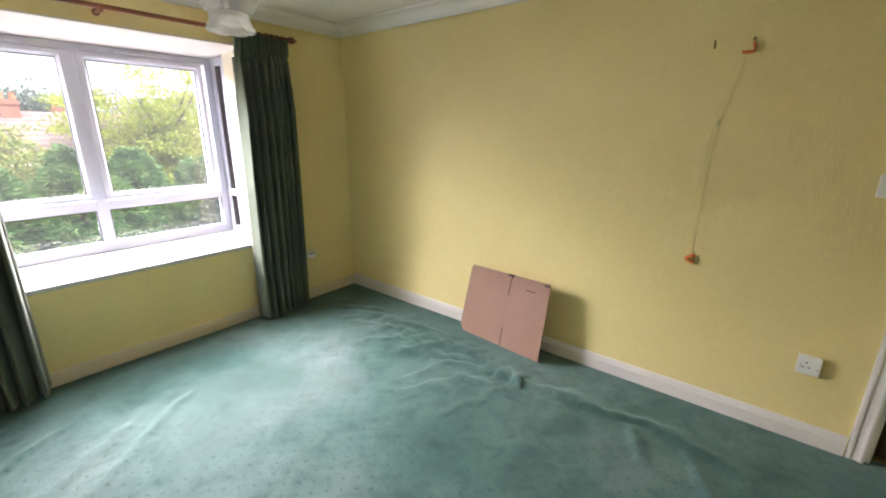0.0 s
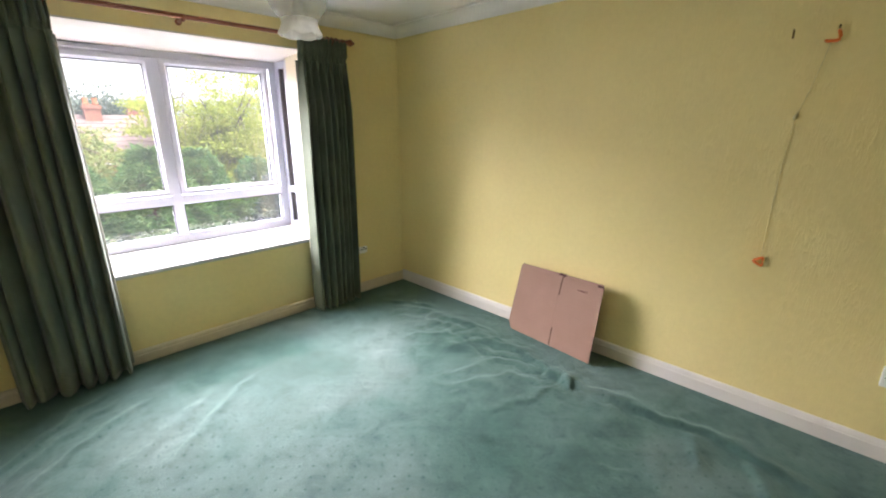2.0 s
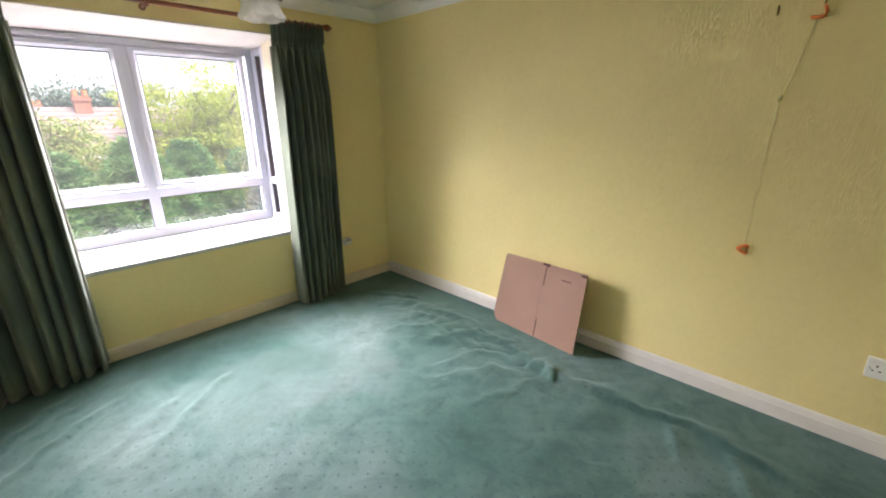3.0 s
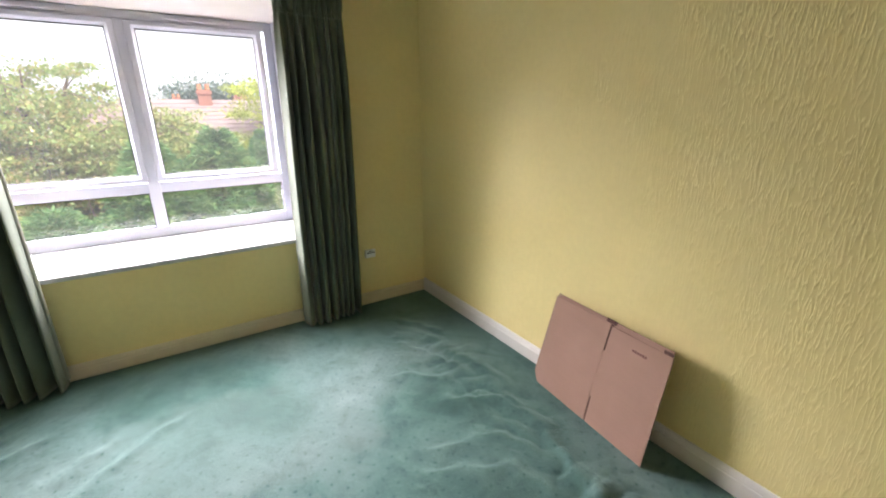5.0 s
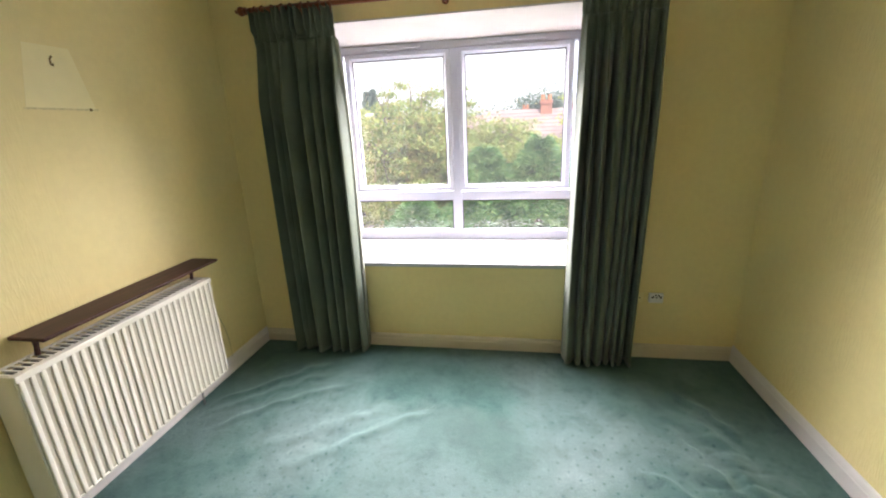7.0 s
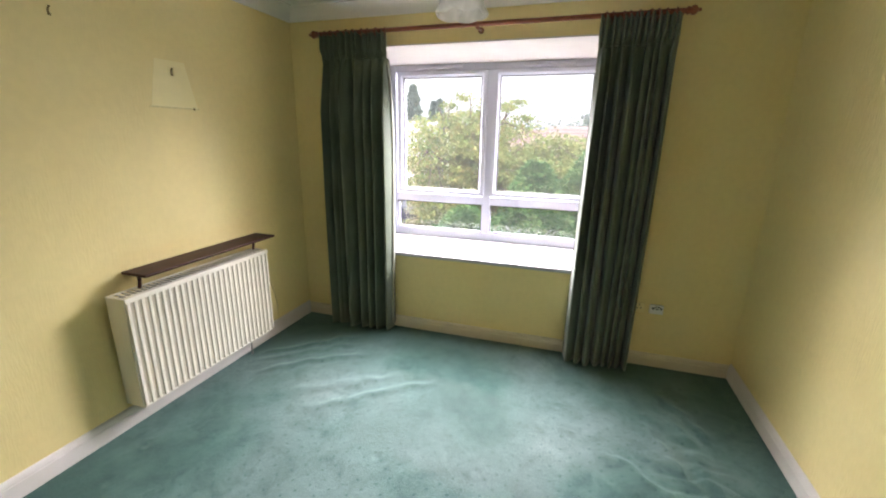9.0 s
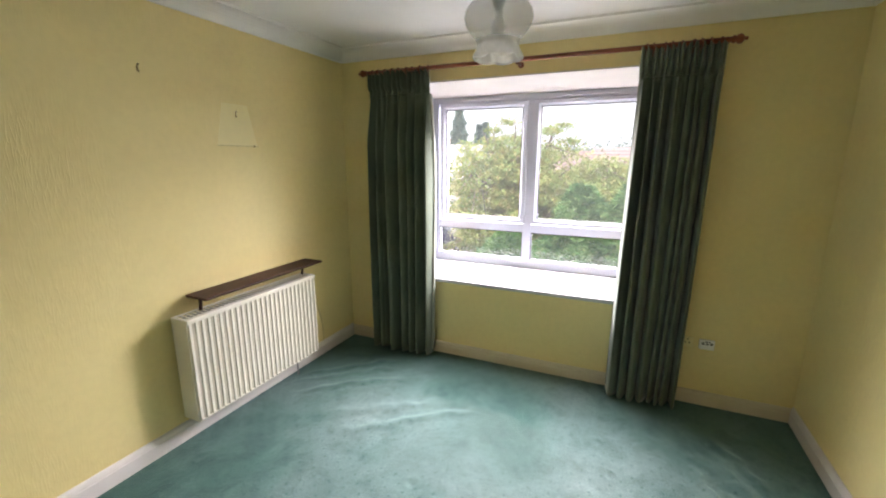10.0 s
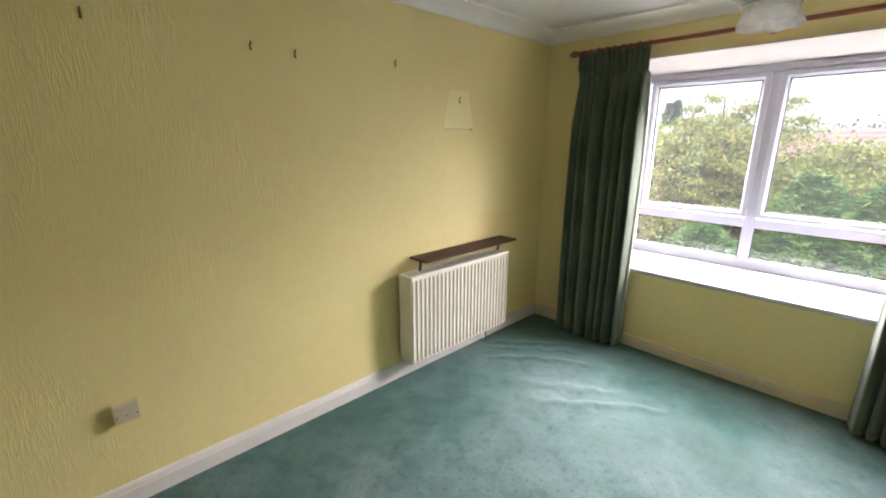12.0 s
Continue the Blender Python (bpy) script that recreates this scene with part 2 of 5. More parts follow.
def glass(name, tint=(1, 1, 1), rough=0.0, clear=0.92):
    """Thin pane: mostly straight through, with a Fresnel gloss."""
    m = bpy.data.materials.new(name)
    m.use_nodes = True
    t = m.node_tree
    t.nodes.clear()
    out = t.nodes.new("ShaderNodeOutputMaterial")
    thru = t.nodes.new("ShaderNodeBsdfTransparent")
    thru.inputs[0].default_value = (clear * tint[0], clear * tint[1], clear * tint[2], 1)
    gloss = t.nodes.new("ShaderNodeBsdfGlossy")
    gloss.inputs["Roughness"].default_value = rough
    fres = t.nodes.new("ShaderNodeFresnel")
    fres.inputs[0].default_value = 1.5
    mixn = t.nodes.new("ShaderNodeMixShader")
    t.links.new(fres.outputs[0], mixn.inputs[0])
    t.links.new(thru.outputs[0], mixn.inputs[1])
    t.links.new(gloss.outputs[0], mixn.inputs[2])
    # thin translucent layer added to veil the outside view with pale haze
    dust = t.nodes.new("ShaderNodeBsdfTranslucent")
    dust.inputs[0].default_value = (0.85, 0.88, 1.0, 1)
    haze_film = t.nodes.new("ShaderNodeMixShader")
    haze_film.inputs[0].default_value = 0.004
    t.links.new(mixn.outputs[0], haze_film.inputs[1])
    t.links.new(dust.outputs[0], haze_film.inputs[2])
    t.links.new(haze_film.outputs[0], out.inputs[0])
    return m


PANE = glass("window_glass")


def shade_glass(name, milk):
    m = bpy.data.materials.new(name)
    m.use_nodes = True
    t = m.node_tree
    p = t.nodes["Principled BSDF"]
    p.inputs["Base Color"].default_value = (0.70, 0.70, 0.68, 1)
    p.inputs["Roughness"].default_value = 0.12
    p.inputs["Subsurface Weight"].default_value = 0.0
    thru = t.nodes.new("ShaderNodeBsdfTransparent")
    thru.inputs[0].default_value = (0.93, 0.93, 0.92, 1)
    lucent = t.nodes.new("ShaderNodeBsdfTranslucent")
    lucent.inputs[0].default_value = (0.85, 0.84, 0.80, 1)
    add = t.nodes.new("ShaderNodeMixShader")
    add.inputs[0].default_value = 0.5
    t.links.new(p.outputs[0], add.inputs[1])
    t.links.new(lucent.outputs[0], add.inputs[2])
    co = t.nodes.new("ShaderNodeTexCoord")
    nz = t.nodes.new("ShaderNodeTexNoise")
    nz.inputs["Scale"].default_value = 11
    nz.inputs["Distortion"].default_value = 0.8
    t.links.new(co.outputs["Object"], nz.inputs["Vector"])
    rp = t.nodes.new("ShaderNodeValToRGB")
    rp.color_ramp.elements[0].position = 0.42
    rp.color_ramp.elements[0].color = (milk * 0.8,) * 3 + (1,)
    rp.color_ramp.elements[1].position = 0.62
    rp.color_ramp.elements[1].color = (milk,) * 3 + (1,)
    t.links.new(nz.outputs["Fac"], rp.inputs[0])
    mixn = t.nodes.new("ShaderNodeMixShader")
    t.links.new(rp.outputs[0], mixn.inputs[0])
    t.links.new(thru.outputs[0], mixn.inputs[1])
    t.links.new(add.outputs[0], mixn.inputs[2])
    t.links.new(mixn.outputs[0], t.nodes["Material Output"].inputs[0])
    return m


SHADE_CLEAR = shade_glass("clear_swirled_shade_glass", 0.28)
SHADE_FROST = shade_glass("frosted_shade_glass", 0.72)


def leaf_mat(name, stops, through=0.35):
    m = Mat(name, stops[1], 0.55, spec=0.3)
    col = m.ramp(m.island(), [(0.0, stops[0]), (0.5, stops[1]), (1.0, stops[2])])
    big = m.ramp(m.noise(0.7, 3), [(0.3, (0.72, 0.76, 0.72)), (0.7, (1.15, 1.1, 1.0))])
    col = m.mix(1.0, col, big, 'MULTIPLY')
    tuftc = m.ramp(m.noise(3.2, 3), [(0.36, (0.70, 0.74, 0.74)), (0.64, (1.25, 1.22, 1.2))])
    col = m.mix(1.0, col, tuftc, 'MULTIPLY')
    m.color(col)
    lu = m.t.nodes.new("ShaderNodeBsdfTranslucent")
    m.t.links.new(col, lu.inputs[0])
    mx = m.t.nodes.new("ShaderNodeMixShader")
    mx.inputs[0].default_value = through
    m.t.links.new(m.b.outputs[0], mx.inputs[1])
    m.t.links.new(lu.outputs[0], mx.inputs[2])
    m.t.links.new(mx.outputs[0], m.t.nodes["Material Output"].inputs[0])
    return m.m


LEAF_AUTUMN = leaf_mat("olive_and_russet_leaves", [(0.21, 0.31, 0.11), (0.28, 0.35, 0.12), (0.37, 0.31, 0.15)], 0.4)
LEAF_LIME = leaf_mat("lime_green_leaves", [(0.30, 0.38, 0.06), (0.40, 0.46, 0.09), (0.46, 0.48, 0.14)], 0.5)
LEAF_CONIFER = leaf_mat("bright_green_conifer_sprays", [(0.065, 0.17, 0.06), (0.11, 0.24, 0.085), (0.22, 0.33, 0.14)], 0.35)
LEAF_BLUE = leaf_mat("blue_green_spruce_needles", [(0.07, 0.12, 0.11), (0.10, 0.165, 0.15), (0.15, 0.22, 0.20)], 0.15)
# leaf colour paled and blued, with distance haze mixed in
LEAF_DARK = leaf_mat("hazy_distant_leaves", [(0.14, 0.19, 0.175), (0.175, 0.23, 0.21), (0.21, 0.26, 0.22)], 0.15)
BARK = plain("grey_brown_bark", (0.13, 0.10, 0.08), 0.9, 0.3, 6, 0.5)
GRASS = plain("verge_grass_and_soil", (0.06, 0.085, 0.035), 0.95, 0.3, 0.6, 0.5)
ASPHALT = plain("grey_asphalt", (0.05, 0.05, 0.054), 0.9, 0.15, 2, 0.4)
BRICK = plain("red_brick", (0.27, 0.12, 0.09), 0.85, 0.2, 3, 0.3)
ROOFTILE = plain("weathered_red_roof_tiles", (0.20, 0.145, 0.14), 0.85, 0.15, 2.5, 0.4)
ROOFTILE_DARK = plain("brown_roof_tiles", (0.18, 0.125, 0.115), 0.85, 0.12, 2.5, 0.4)
RENDER_WHITE = plain("white_house_render", (0.75, 0.72, 0.70), 0.8, 0.05, 1)
PALEROOF = plain("pale_slate_roof", (0.42, 0.39, 0.38), 0.8, 0.1, 2, 0.3)
DARKGLASS = plain("dark_house_window", (0.05, 0.055, 0.065), 0.1, 0.2, 1, 0.0)
POT = plain("terracotta_pot", (0.40, 0.17, 0.09), 0.8, 0.15, 8)
CARWHITE = plain("white_car_paint", (0.75, 0.75, 0.77), 0.2, 0.02, 1, 0.0)
CARDARK = plain("dark_blue_car_paint", (0.03, 0.03, 0.05), 0.2, 0.05, 1, 0.0)
TYRE = plain("black_tyre_rubber", (0.02, 0.02, 0.02), 0.8, 0.1, 5, 0.0)

# ---- mesh helpers ----


def box(bm, x0, x1, y0, y1, z0, z1, bevel=0.0, seg=1):
    r = bmesh.ops.create_cube(bm, size=1.0)
    vs_ = r["verts"]
    for v in vs_:
        v.co = Vector(((x0 + x1) / 2 + v.co.x * (x1 - x0), (y0 + y1) / 2 + v.co.y * (y1 - y0), (z0 + z1) / 2 + v.co.z * (z1 - z0)))
    if bevel:
        es = list({e for v in vs_ for e in v.link_edges})
        bmesh.ops.bevel(bm, geom=es, offset=bevel, segments=seg, profile=0.5, affect='EDGES')
    return bm


def boxes(*specs, bevel=0.0, seg=1):
    bm = bmesh.new()
    for s in specs:
        box(bm, *s, bevel=bevel, seg=seg)
    return bm


def link(name, bm, material, smooth=False):
    me = bpy.data.meshes.new(name)
    bm.normal_update()
    bm.to_mesh(me)
    bm.free()
    me.materials.append(material)
    if smooth:
        me.shade_smooth()
    return new(name, me)


def part(name, bm, material, parent, label="", smooth=False):
    ob = link(name, bm, material, smooth)
    ob.parent = parent
    if label:
        ob["label"] = label
    return ob


def empty(name, at, label, category, group="", kind=""):
    ob = new(name)
    ob.empty_display_size = 0.1
    ob.location = at
    return tagged(ob, label, category, group, kind)


def under(name, bm, material, parent, label="", smooth=False):
    """A part whose mesh is given in world metres, under a thing that stands elsewhere."""
    ob = part(name, bm, material, parent, label, smooth)
    base_at = parent.location.copy()
    if parent.parent:
        base_at = base_at + parent.parent.location
    ob.data.transform(Matrix.Translation(-base_at))
    return ob


def structure(name, bm, material, label, category, smooth=False):
    return tagged(link(name, bm, material, smooth), label, category, kind="structure")


def lathe(bm, profile, centre, seg=24, wave=None):
    """profile: (radius, z) rows; wave(angle, k) may change the radius."""
    rings = []
    for k, (r, z) in enumerate(profile):
        ring = []
        for i in range(seg):
            a = 2 * math.pi * i / seg
            rr, dz = (r, 0.0) if wave is None else wave(a, k, r)
            ring.append(bm.verts.new((centre[0] + rr * math.cos(a), centre[1] + rr * math.sin(a), centre[2] + z + dz)))
        rings.append(ring)
    for r0, r1 in zip(rings, rings[1:]):
        for i in range(seg):
            bm.faces.new((r0[i], r0[(i + 1) % seg], r1[(i + 1) % seg], r1[i]))
    return rings


def tube(bm, pts, radii, seg=8, caps=True):
    """A round tube along pts."""
    pts = [Vector(p) for p in pts]
    if isinstance(radii, (int, float)):
        radii = [radii] * len(pts)
    rings = []
    for i, p in enumerate(pts):
        d = (pts[min(i + 1, len(pts) - 1)] - pts[max(i - 1, 0)]).normalized()
        side = d.cross(Vector((0, 0, 1)))
        if side.length < 1e-3:
            side = Vector((1, 0, 0))
        side.normalize()
        up = side.cross(d).normalized()
        rings.append([bm.verts.new(p + radii[i] * (math.cos(2 * math.pi * k / seg) * side + math.sin(2 * math.pi * k / seg) * up)) for k in range(seg)])
    for r0, r1 in zip(rings, rings[1:]):
        for k in range(seg):
            bm.faces.new((r0[k], r0[(k + 1) % seg], r1[(k + 1) % seg], r1[k]))
    if caps:
        bm.faces.new(rings[0][::-1])
        bm.faces.new(rings[-1])
    return bm


def sweep(bm, profile, path):
    """An open strip: profile points (out, z) pushed along path points given as (x, y, out_x, out_y)."""
    cols = [[bm.verts.new((x + o * ox, y + o * oy, z)) for o, z in profile] for x, y, ox, oy in path]
    for c0, c1 in zip(cols, cols[1:]):
        for k in range(len(profile) - 1):
            bm.faces.new((c0[k], c1[k], c1[k + 1], c0[k + 1]))
    for c in (cols[0], cols[-1]):
        bm.faces.new(c)
    bmesh.ops.recalc_face_normals(bm, faces=bm.faces[:])
    return bm


# ---- the room ----
XW, XB, YL, YR, ZC = -3.105, 1.50, -0.576, 2.50, 2.29      # window wall, back wall, side walls, ceiling
OY0, OY1, OZ0, OZ1 = -0.06, 1.64, 0.585, 2.024             # opening of the bay
XF = -3.70                                                # plane of the window
DX0, DX1, DH = 0.535, 1.295, 2.0                          # doorway in the right wall
T = 0.12

structure("wall_left", boxes((XW - T, XB + T, YL - T, YL, -0.1, ZC + 0.1)), PAPER, "yellow embossed wallpaper wall behind the radiator", "wall")
structure("wall_right", boxes((XW - T, DX0, YR, YR + T, -0.1, ZC + 0.1), (DX0, DX1, YR, YR + T, DH, ZC + 0.1), (DX1, XB + T, YR, YR + T, -0.1, ZC + 0.1)),
          PAPER_DEEP, "yellow embossed wallpaper wall with the doorway", "wall")
structure("wall_back", boxes((XB, XB + T, YL, YR, -0.1, ZC + 0.1)), PAPER, "yellow embossed wallpaper wall facing the window", "wall")
structure("wall_window", boxes((XW - T, XW, YL, OY0, -0.1, ZC + 0.1), (XW - T, XW, OY1, YR, -0.1, ZC + 0.1),
                               (XW - T, XW, OY0, OY1, -0.1, OZ0), (XW - T, XW, OY0, OY1, OZ1, ZC + 0.1)),
          PAPER_SOFT, "plain yellow papered wall round the window bay", "wall")
structure("ceiling", boxes((XW - T, XB + T, YL - T, YR + T, ZC, ZC + 0.12)), CEIL, "white painted plaster ceiling", "ceiling")
structure("subfloor", boxes((XW - T, XB + T, YL - T, YR + T, -0.15, -0.03)), HALLFLOOR, "dark boards under the carpet", "floor")

# bay: returns, soffit, floor under the sill
for nm, y0, y1 in (("bay_return_left", OY0 - 0.10, OY0), ("bay_return_right", OY1, OY1 + 0.10)):
    structure(nm, boxes((-3.455, XW - T, y0, y1, 0.40, 2.30)), CREAM, "cream painted side of the window bay", "wall")
soffit = bmesh.new()
box(soffit, XF - 0.10, XW - T - 0.001, OY0 - 0.10, OY1 + 0.10, 1.985, 2.30)
box(soffit, XW - T - 0.001, XW + 0.004, OY0, OY1, 2.017, OZ1 + 0.002)
for v in soffit.verts:
    if v.co.z < 1.99 and v.co.x > -3.5:
        v.co.z = 2.017
structure("bay_soffit", soffit, PAINT, "white painted soffit over the window bay", "ceiling")
structure("bay_apron", boxes((XF - 0.10, XW - T, OY0 - 0.10, OY1 + 0.10, 0.35, 0.575)), PLASTER, "outer underside of the window bay", "wall")
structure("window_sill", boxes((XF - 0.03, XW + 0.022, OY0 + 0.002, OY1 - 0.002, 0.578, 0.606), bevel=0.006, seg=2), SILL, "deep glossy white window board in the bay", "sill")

# cornice: a cove round the ceiling
cove = [(0.0, 2.205), (0.010, 2.205), (0.013, 2.215)] + [(0.013 + 0.075 * (1 - math.cos(a)), 2.215 + 0.062 * math.sin(a)) for a in (0.25, 0.5, 0.8, 1.1, 1.35, 1.5708)] + [(0.098, 2.277), (0.098, ZC), (0.0, ZC)]
structure("cornice_window", sweep(bmesh.new(), cove, [(XW, YL, 1, 1), (XW, YR, 1, -1)]), CEIL, "white plaster cove cornice", "cornice")
structure("cornice_left", sweep(bmesh.new(), cove, [(XW, YL, 1, 1), (XB, YL, -1, 1)]), CEIL, "white plaster cove cornice", "cornice")
structure("cornice_right", sweep(bmesh.new(), cove, [(XW, YR, 1, -1), (XB, YR, -1, -1)]), CEIL, "white plaster cove cornice", "cornice")
structure("cornice_back", sweep(bmesh.new(), cove, [(XB, YL, -1, 1), (XB, YR, -1, -1)]), CEIL, "white plaster cove cornice", "cornice")

# skirting
skirt = [(0.0, -0.03), (0.017, -0.03), (0.017, 0.070), (0.014, 0.074), (0.014, 0.079), (0.010, 0.092), (0.005, 0.099), (0.0, 0.101)]
low_skirt = [(0.0, -0.03), (0.017, -0.03), (0.017, 0.056), (0.013, 0.059), (0.013, 0.065), (0.015, 0.070), (0.012, 0.080), (0.006, 0.086), (0.0, 0.088)]
structure("baseboard_window", sweep(bmesh.new(), low_skirt, [(XW, YL, 1, 1), (XW, YR, 1, -1)]), CREAM, "cream-white moulded skirting board", "skirting")
structure("baseboard_left", sweep(bmesh.new(), skirt, [(XW, YL, 1, 1), (XB, YL, -1, 1)]), PAINT, "white moulded skirting board", "skirting")
structure("baseboard_right", sweep(bmesh.new(), skirt, [(XW, YR, 1, -1), (0.468, YR, 0, -1)]), PAINT, "white moulded skirting board", "skirting")
structure("baseboard_back", sweep(bmesh.new(), skirt, [(XB, YL, -1, 1), (XB, YR, -1, -1)]), PAINT, "white moulded skirting board", "skirting")

# door opening
door = empty("door_1", (DX0, YR, 0), "white moulded frame of the open doorway", "door frame", kind="structure")
arch = [(0.0, 0.0), (0.0, 0.012), (0.010, 0.016), (0.018, 0.016), (0.026, 0.011), (0.040, 0.013), (0.052, 0.020), (0.062, 0.020), (0.064, 0.0)]


def architrave(x_in, sign):
    bm = bmesh.new()
    lo = [bm.verts.new((x_in + sign * (0.064 - u), YR - d, -0.02)) for u, d in arch]
    hi = [bm.verts.new((x_in + sign * (0.064 - u), YR - d, DH + 0.064 - u)) for u, d in arch]
    for k in range(len(arch) - 1):
        bm.faces.new((lo[k], lo[k + 1], hi[k + 1], hi[k]))
    bmesh.ops.recalc_face_normals(bm, faces=bm.faces[:])
    return bm


under("architrave", architrave(DX0 + 0.004, -1), PAINT, door)
under("architrave", architrave(DX1 - 0.004, 1), PAINT, door)
headbm = bmesh.new()
lo = [headbm.verts.new((DX0 - 0.06 + u, YR - d, DH + 0.064 - u)) for u, d in arch]
hi = [headbm.verts.new((DX1 + 0.06 - u, YR - d, DH + 0.064 - u)) for u, d in arch]
for k in range(len(arch) - 1):
    headbm.faces.new((lo[k], lo[k + 1], hi[k + 1], hi[k]))
bmesh.ops.recalc_face_normals(headbm, faces=headbm.faces[:])
under("head_architrave", headbm, PAINT, door)
under("lining", boxes((DX0, DX0 + 0.028, YR + 0.003, YR + T + 0.01, -0.02, DH - 0.028), bevel=0.002), PAINT, door)
under("lining", boxes((DX1 - 0.028, DX1, YR + 0.003, YR + T + 0.01, -0.02, DH - 0.028), bevel=0.002), PAINT, door)
under("head_lining", boxes((DX0, DX1, YR + 0.003, YR + T + 0.01, DH - 0.028, DH), bevel=0.002), PAINT, door)
under("door_stop", boxes((DX0 + 0.028, DX0 + 0.040, YR + 0.05, YR + 0.085, 0, DH - 0.03), bevel=0.002), PAINT, door)
under("threshold_strip", boxes((DX0 + 0.028, DX1 - 0.028, YR + 0.04, YR + 0.08, -0.01, 0.008), bevel=0.003), BRASS, door, "worn metal threshold strip")
structure("hall_floor", boxes((DX0 - 0.5, XB + T, YR + T, 3.7, -0.12, 0.0)), HALLFLOOR, "dark brown hall carpet", "floor")
structure("wall_hall", boxes((DX0 - 0.6, XB + T, 3.7, 3.8, -0.12, ZC), (DX0 - 0.6, DX0 - 0.5, YR + T, 3.7, -0.12, ZC), (XB + T, XB + 0.22, YR + T, 3.8, -0.12, ZC)),
          HALLPAINT, "cream wall of the unlit hall", "wall")
structure("ceiling_hall", boxes((DX0 - 0.6, XB + 0.22, YR + T, 3.8, ZC, ZC + 0.1)), CEIL, "white hall ceiling", "ceiling")

# carpet, rucked up away from the walls
NX, NY = 620, 430
gx = np.linspace(XW + 0.001, XB - 0.001, NX)
gy = np.linspace(YL + 0.001, YR + 0.05, NY)
GX, GY = np.meshgrid(gx, gy, indexing='ij')


WX = GX + 0.022 * np.sin(9 * GY + 2.0) + 0.012 * np.sin(23 * GX + 17 * GY) + 0.007 * np.sin(41 * GY - 13 * GX)
WY = GY + 0.018 * np.sin(11 * GX + 0.7) + 0.011 * np.sin(27 * GY - 15 * GX) + 0.007 * np.sin(47 * GX + 9 * GY)


def fold(path, height, width, skew=0.0):
    """Height added by one ruck along a bent line, fading at its ends."""
    z = np.zeros_like(GX)
    pts = [np.array(p) for p in path]
    total = sum(np.linalg.norm(b - a) for a, b in zip(pts, pts[1:]))
    done = 0.0
    for a, b in zip(pts, pts[1:]):
        ab = b - a
        ln = np.linalg.norm(ab)
        tt = np.clip(((WX - a[0]) * ab[0] + (WY - a[1]) * ab[1]) / ln ** 2, 0, 1)
        px, py = WX - (a[0] + tt * ab[0]), WY - (a[1] + tt * ab[1])
        side = (px * -ab[1] + py * ab[0]) / ln
        dist = np.hypot(px, py)
        w = width * np.where(side > 0, 1 + skew, 1 - skew)
        along = (done + tt * ln) / total
        fade = np.clip(np.minimum(along, 1 - along) * 5 + 0.12, 0, 1)
        z = np.maximum(z, height * fade * np.exp(-(dist / w) ** 2))
        done += ln
    return z


GZ = np.zeros_like(GX)
FOLDS = [
    ([(-1.16, 2.07), (-0.98, 2.05), (-0.82, 2.03), (-0.59, 2.085), (-0.37, 2.11), (-0.10, 2.085), (0.18, 2.05)], 0.0267, 0.0419, 0.45),
    ([(-1.84, 1.84), (-1.70, 1.985), (-1.64, 2.14), (-1.55, 2.20)], 0.0267, 0.0377, -0.5),
    ([(-1.64, 2.13), (-1.42, 2.12), (-1.16, 2.07), (-1.00, 2.05)], 0.0177, 0.0377, 0.4),
    ([(-2.58, 2.01), (-2.27, 2.14), (-1.93, 2.19), (-1.66, 2.13)], 0.0177, 0.0419, 0.3),
    ([(-2.46, 1.90), (-2.20, 2.03), (-2.00, 2.08)], 0.0125, 0.0335, -0.3),
    ([(-2.20, 1.72), (-2.02, 1.90), (-1.90, 2.02)], 0.0115, 0.0335, -0.3),
    ([(-1.62, 1.56), (-1.49, 1.92), (-1.30, 1.98)], 0.0105, 0.0377, -0.4),
    ([(-1.53, 1.48), (-1.33, 1.84), (-1.10, 1.95)], 0.0095, 0.0377, -0.4),
    ([(-1.20, 1.46), (-1.12, 1.75), (-1.03, 1.98)], 0.0085, 0.0377, 0.3),
    ([(-1.08, 2.13), (-1.00, 2.05), (-0.96, 1.97)], 0.0302, 0.0335, 0.5),
    ([(-0.34, 2.08), (-0.29, 1.97), (-0.27, 1.80)], 0.0196, 0.0419, 0.2),
    ([(-0.10, 2.06), (-0.03, 1.93), (0.02, 1.74)], 0.0177, 0.0502, 0.2),
    ([(-0.75, 2.02), (-0.70, 1.90), (-0.72, 1.72)], 0.0106, 0.0502, 0.2),
    ([(-2.36, -0.53), (-2.545, -0.30), (-2.83, 0.09)], 0.0115, 0.028, 0.3),
    ([(-2.18, -0.32), (-2.41, -0.07), (-2.63, 0.24)], 0.0135, 0.031, 0.3),
    ([(-2.30, -0.45), (-2.48, -0.20), (-2.70, 0.12)], 0.0085, 0.024, 0.3),
    ([(-1.95, 0.13), (-2.19, 0.46), (-2.42, 0.77)], 0.0125, 0.038, 0.2),
    ([(-2.02, -0.02), (-2.24, 0.24), (-2.44, 0.52)], 0.0090, 0.031, 0.3),
    ([(-2.72, 2.06), (-2.52, 2.15), (-2.35, 2.23)], 0.0170, 0.028, 0.3),
    ([(-2.55, 1.88), (-2.42, 2.02), (-2.30, 2.12)], 0.0088, 0.0335, 0.3),
    ([(-1.30, 0.55), (-1.75, 1.00), (-2.10, 1.45)], 0.0054, 0.1000, 0.2),
    ([(-0.90, 0.50), (-1.25, 1.00), (-1.40, 1.40)], 0.0054, 0.1000, 0.2),
]
for f in FOLDS:
    GZ += fold(*f)
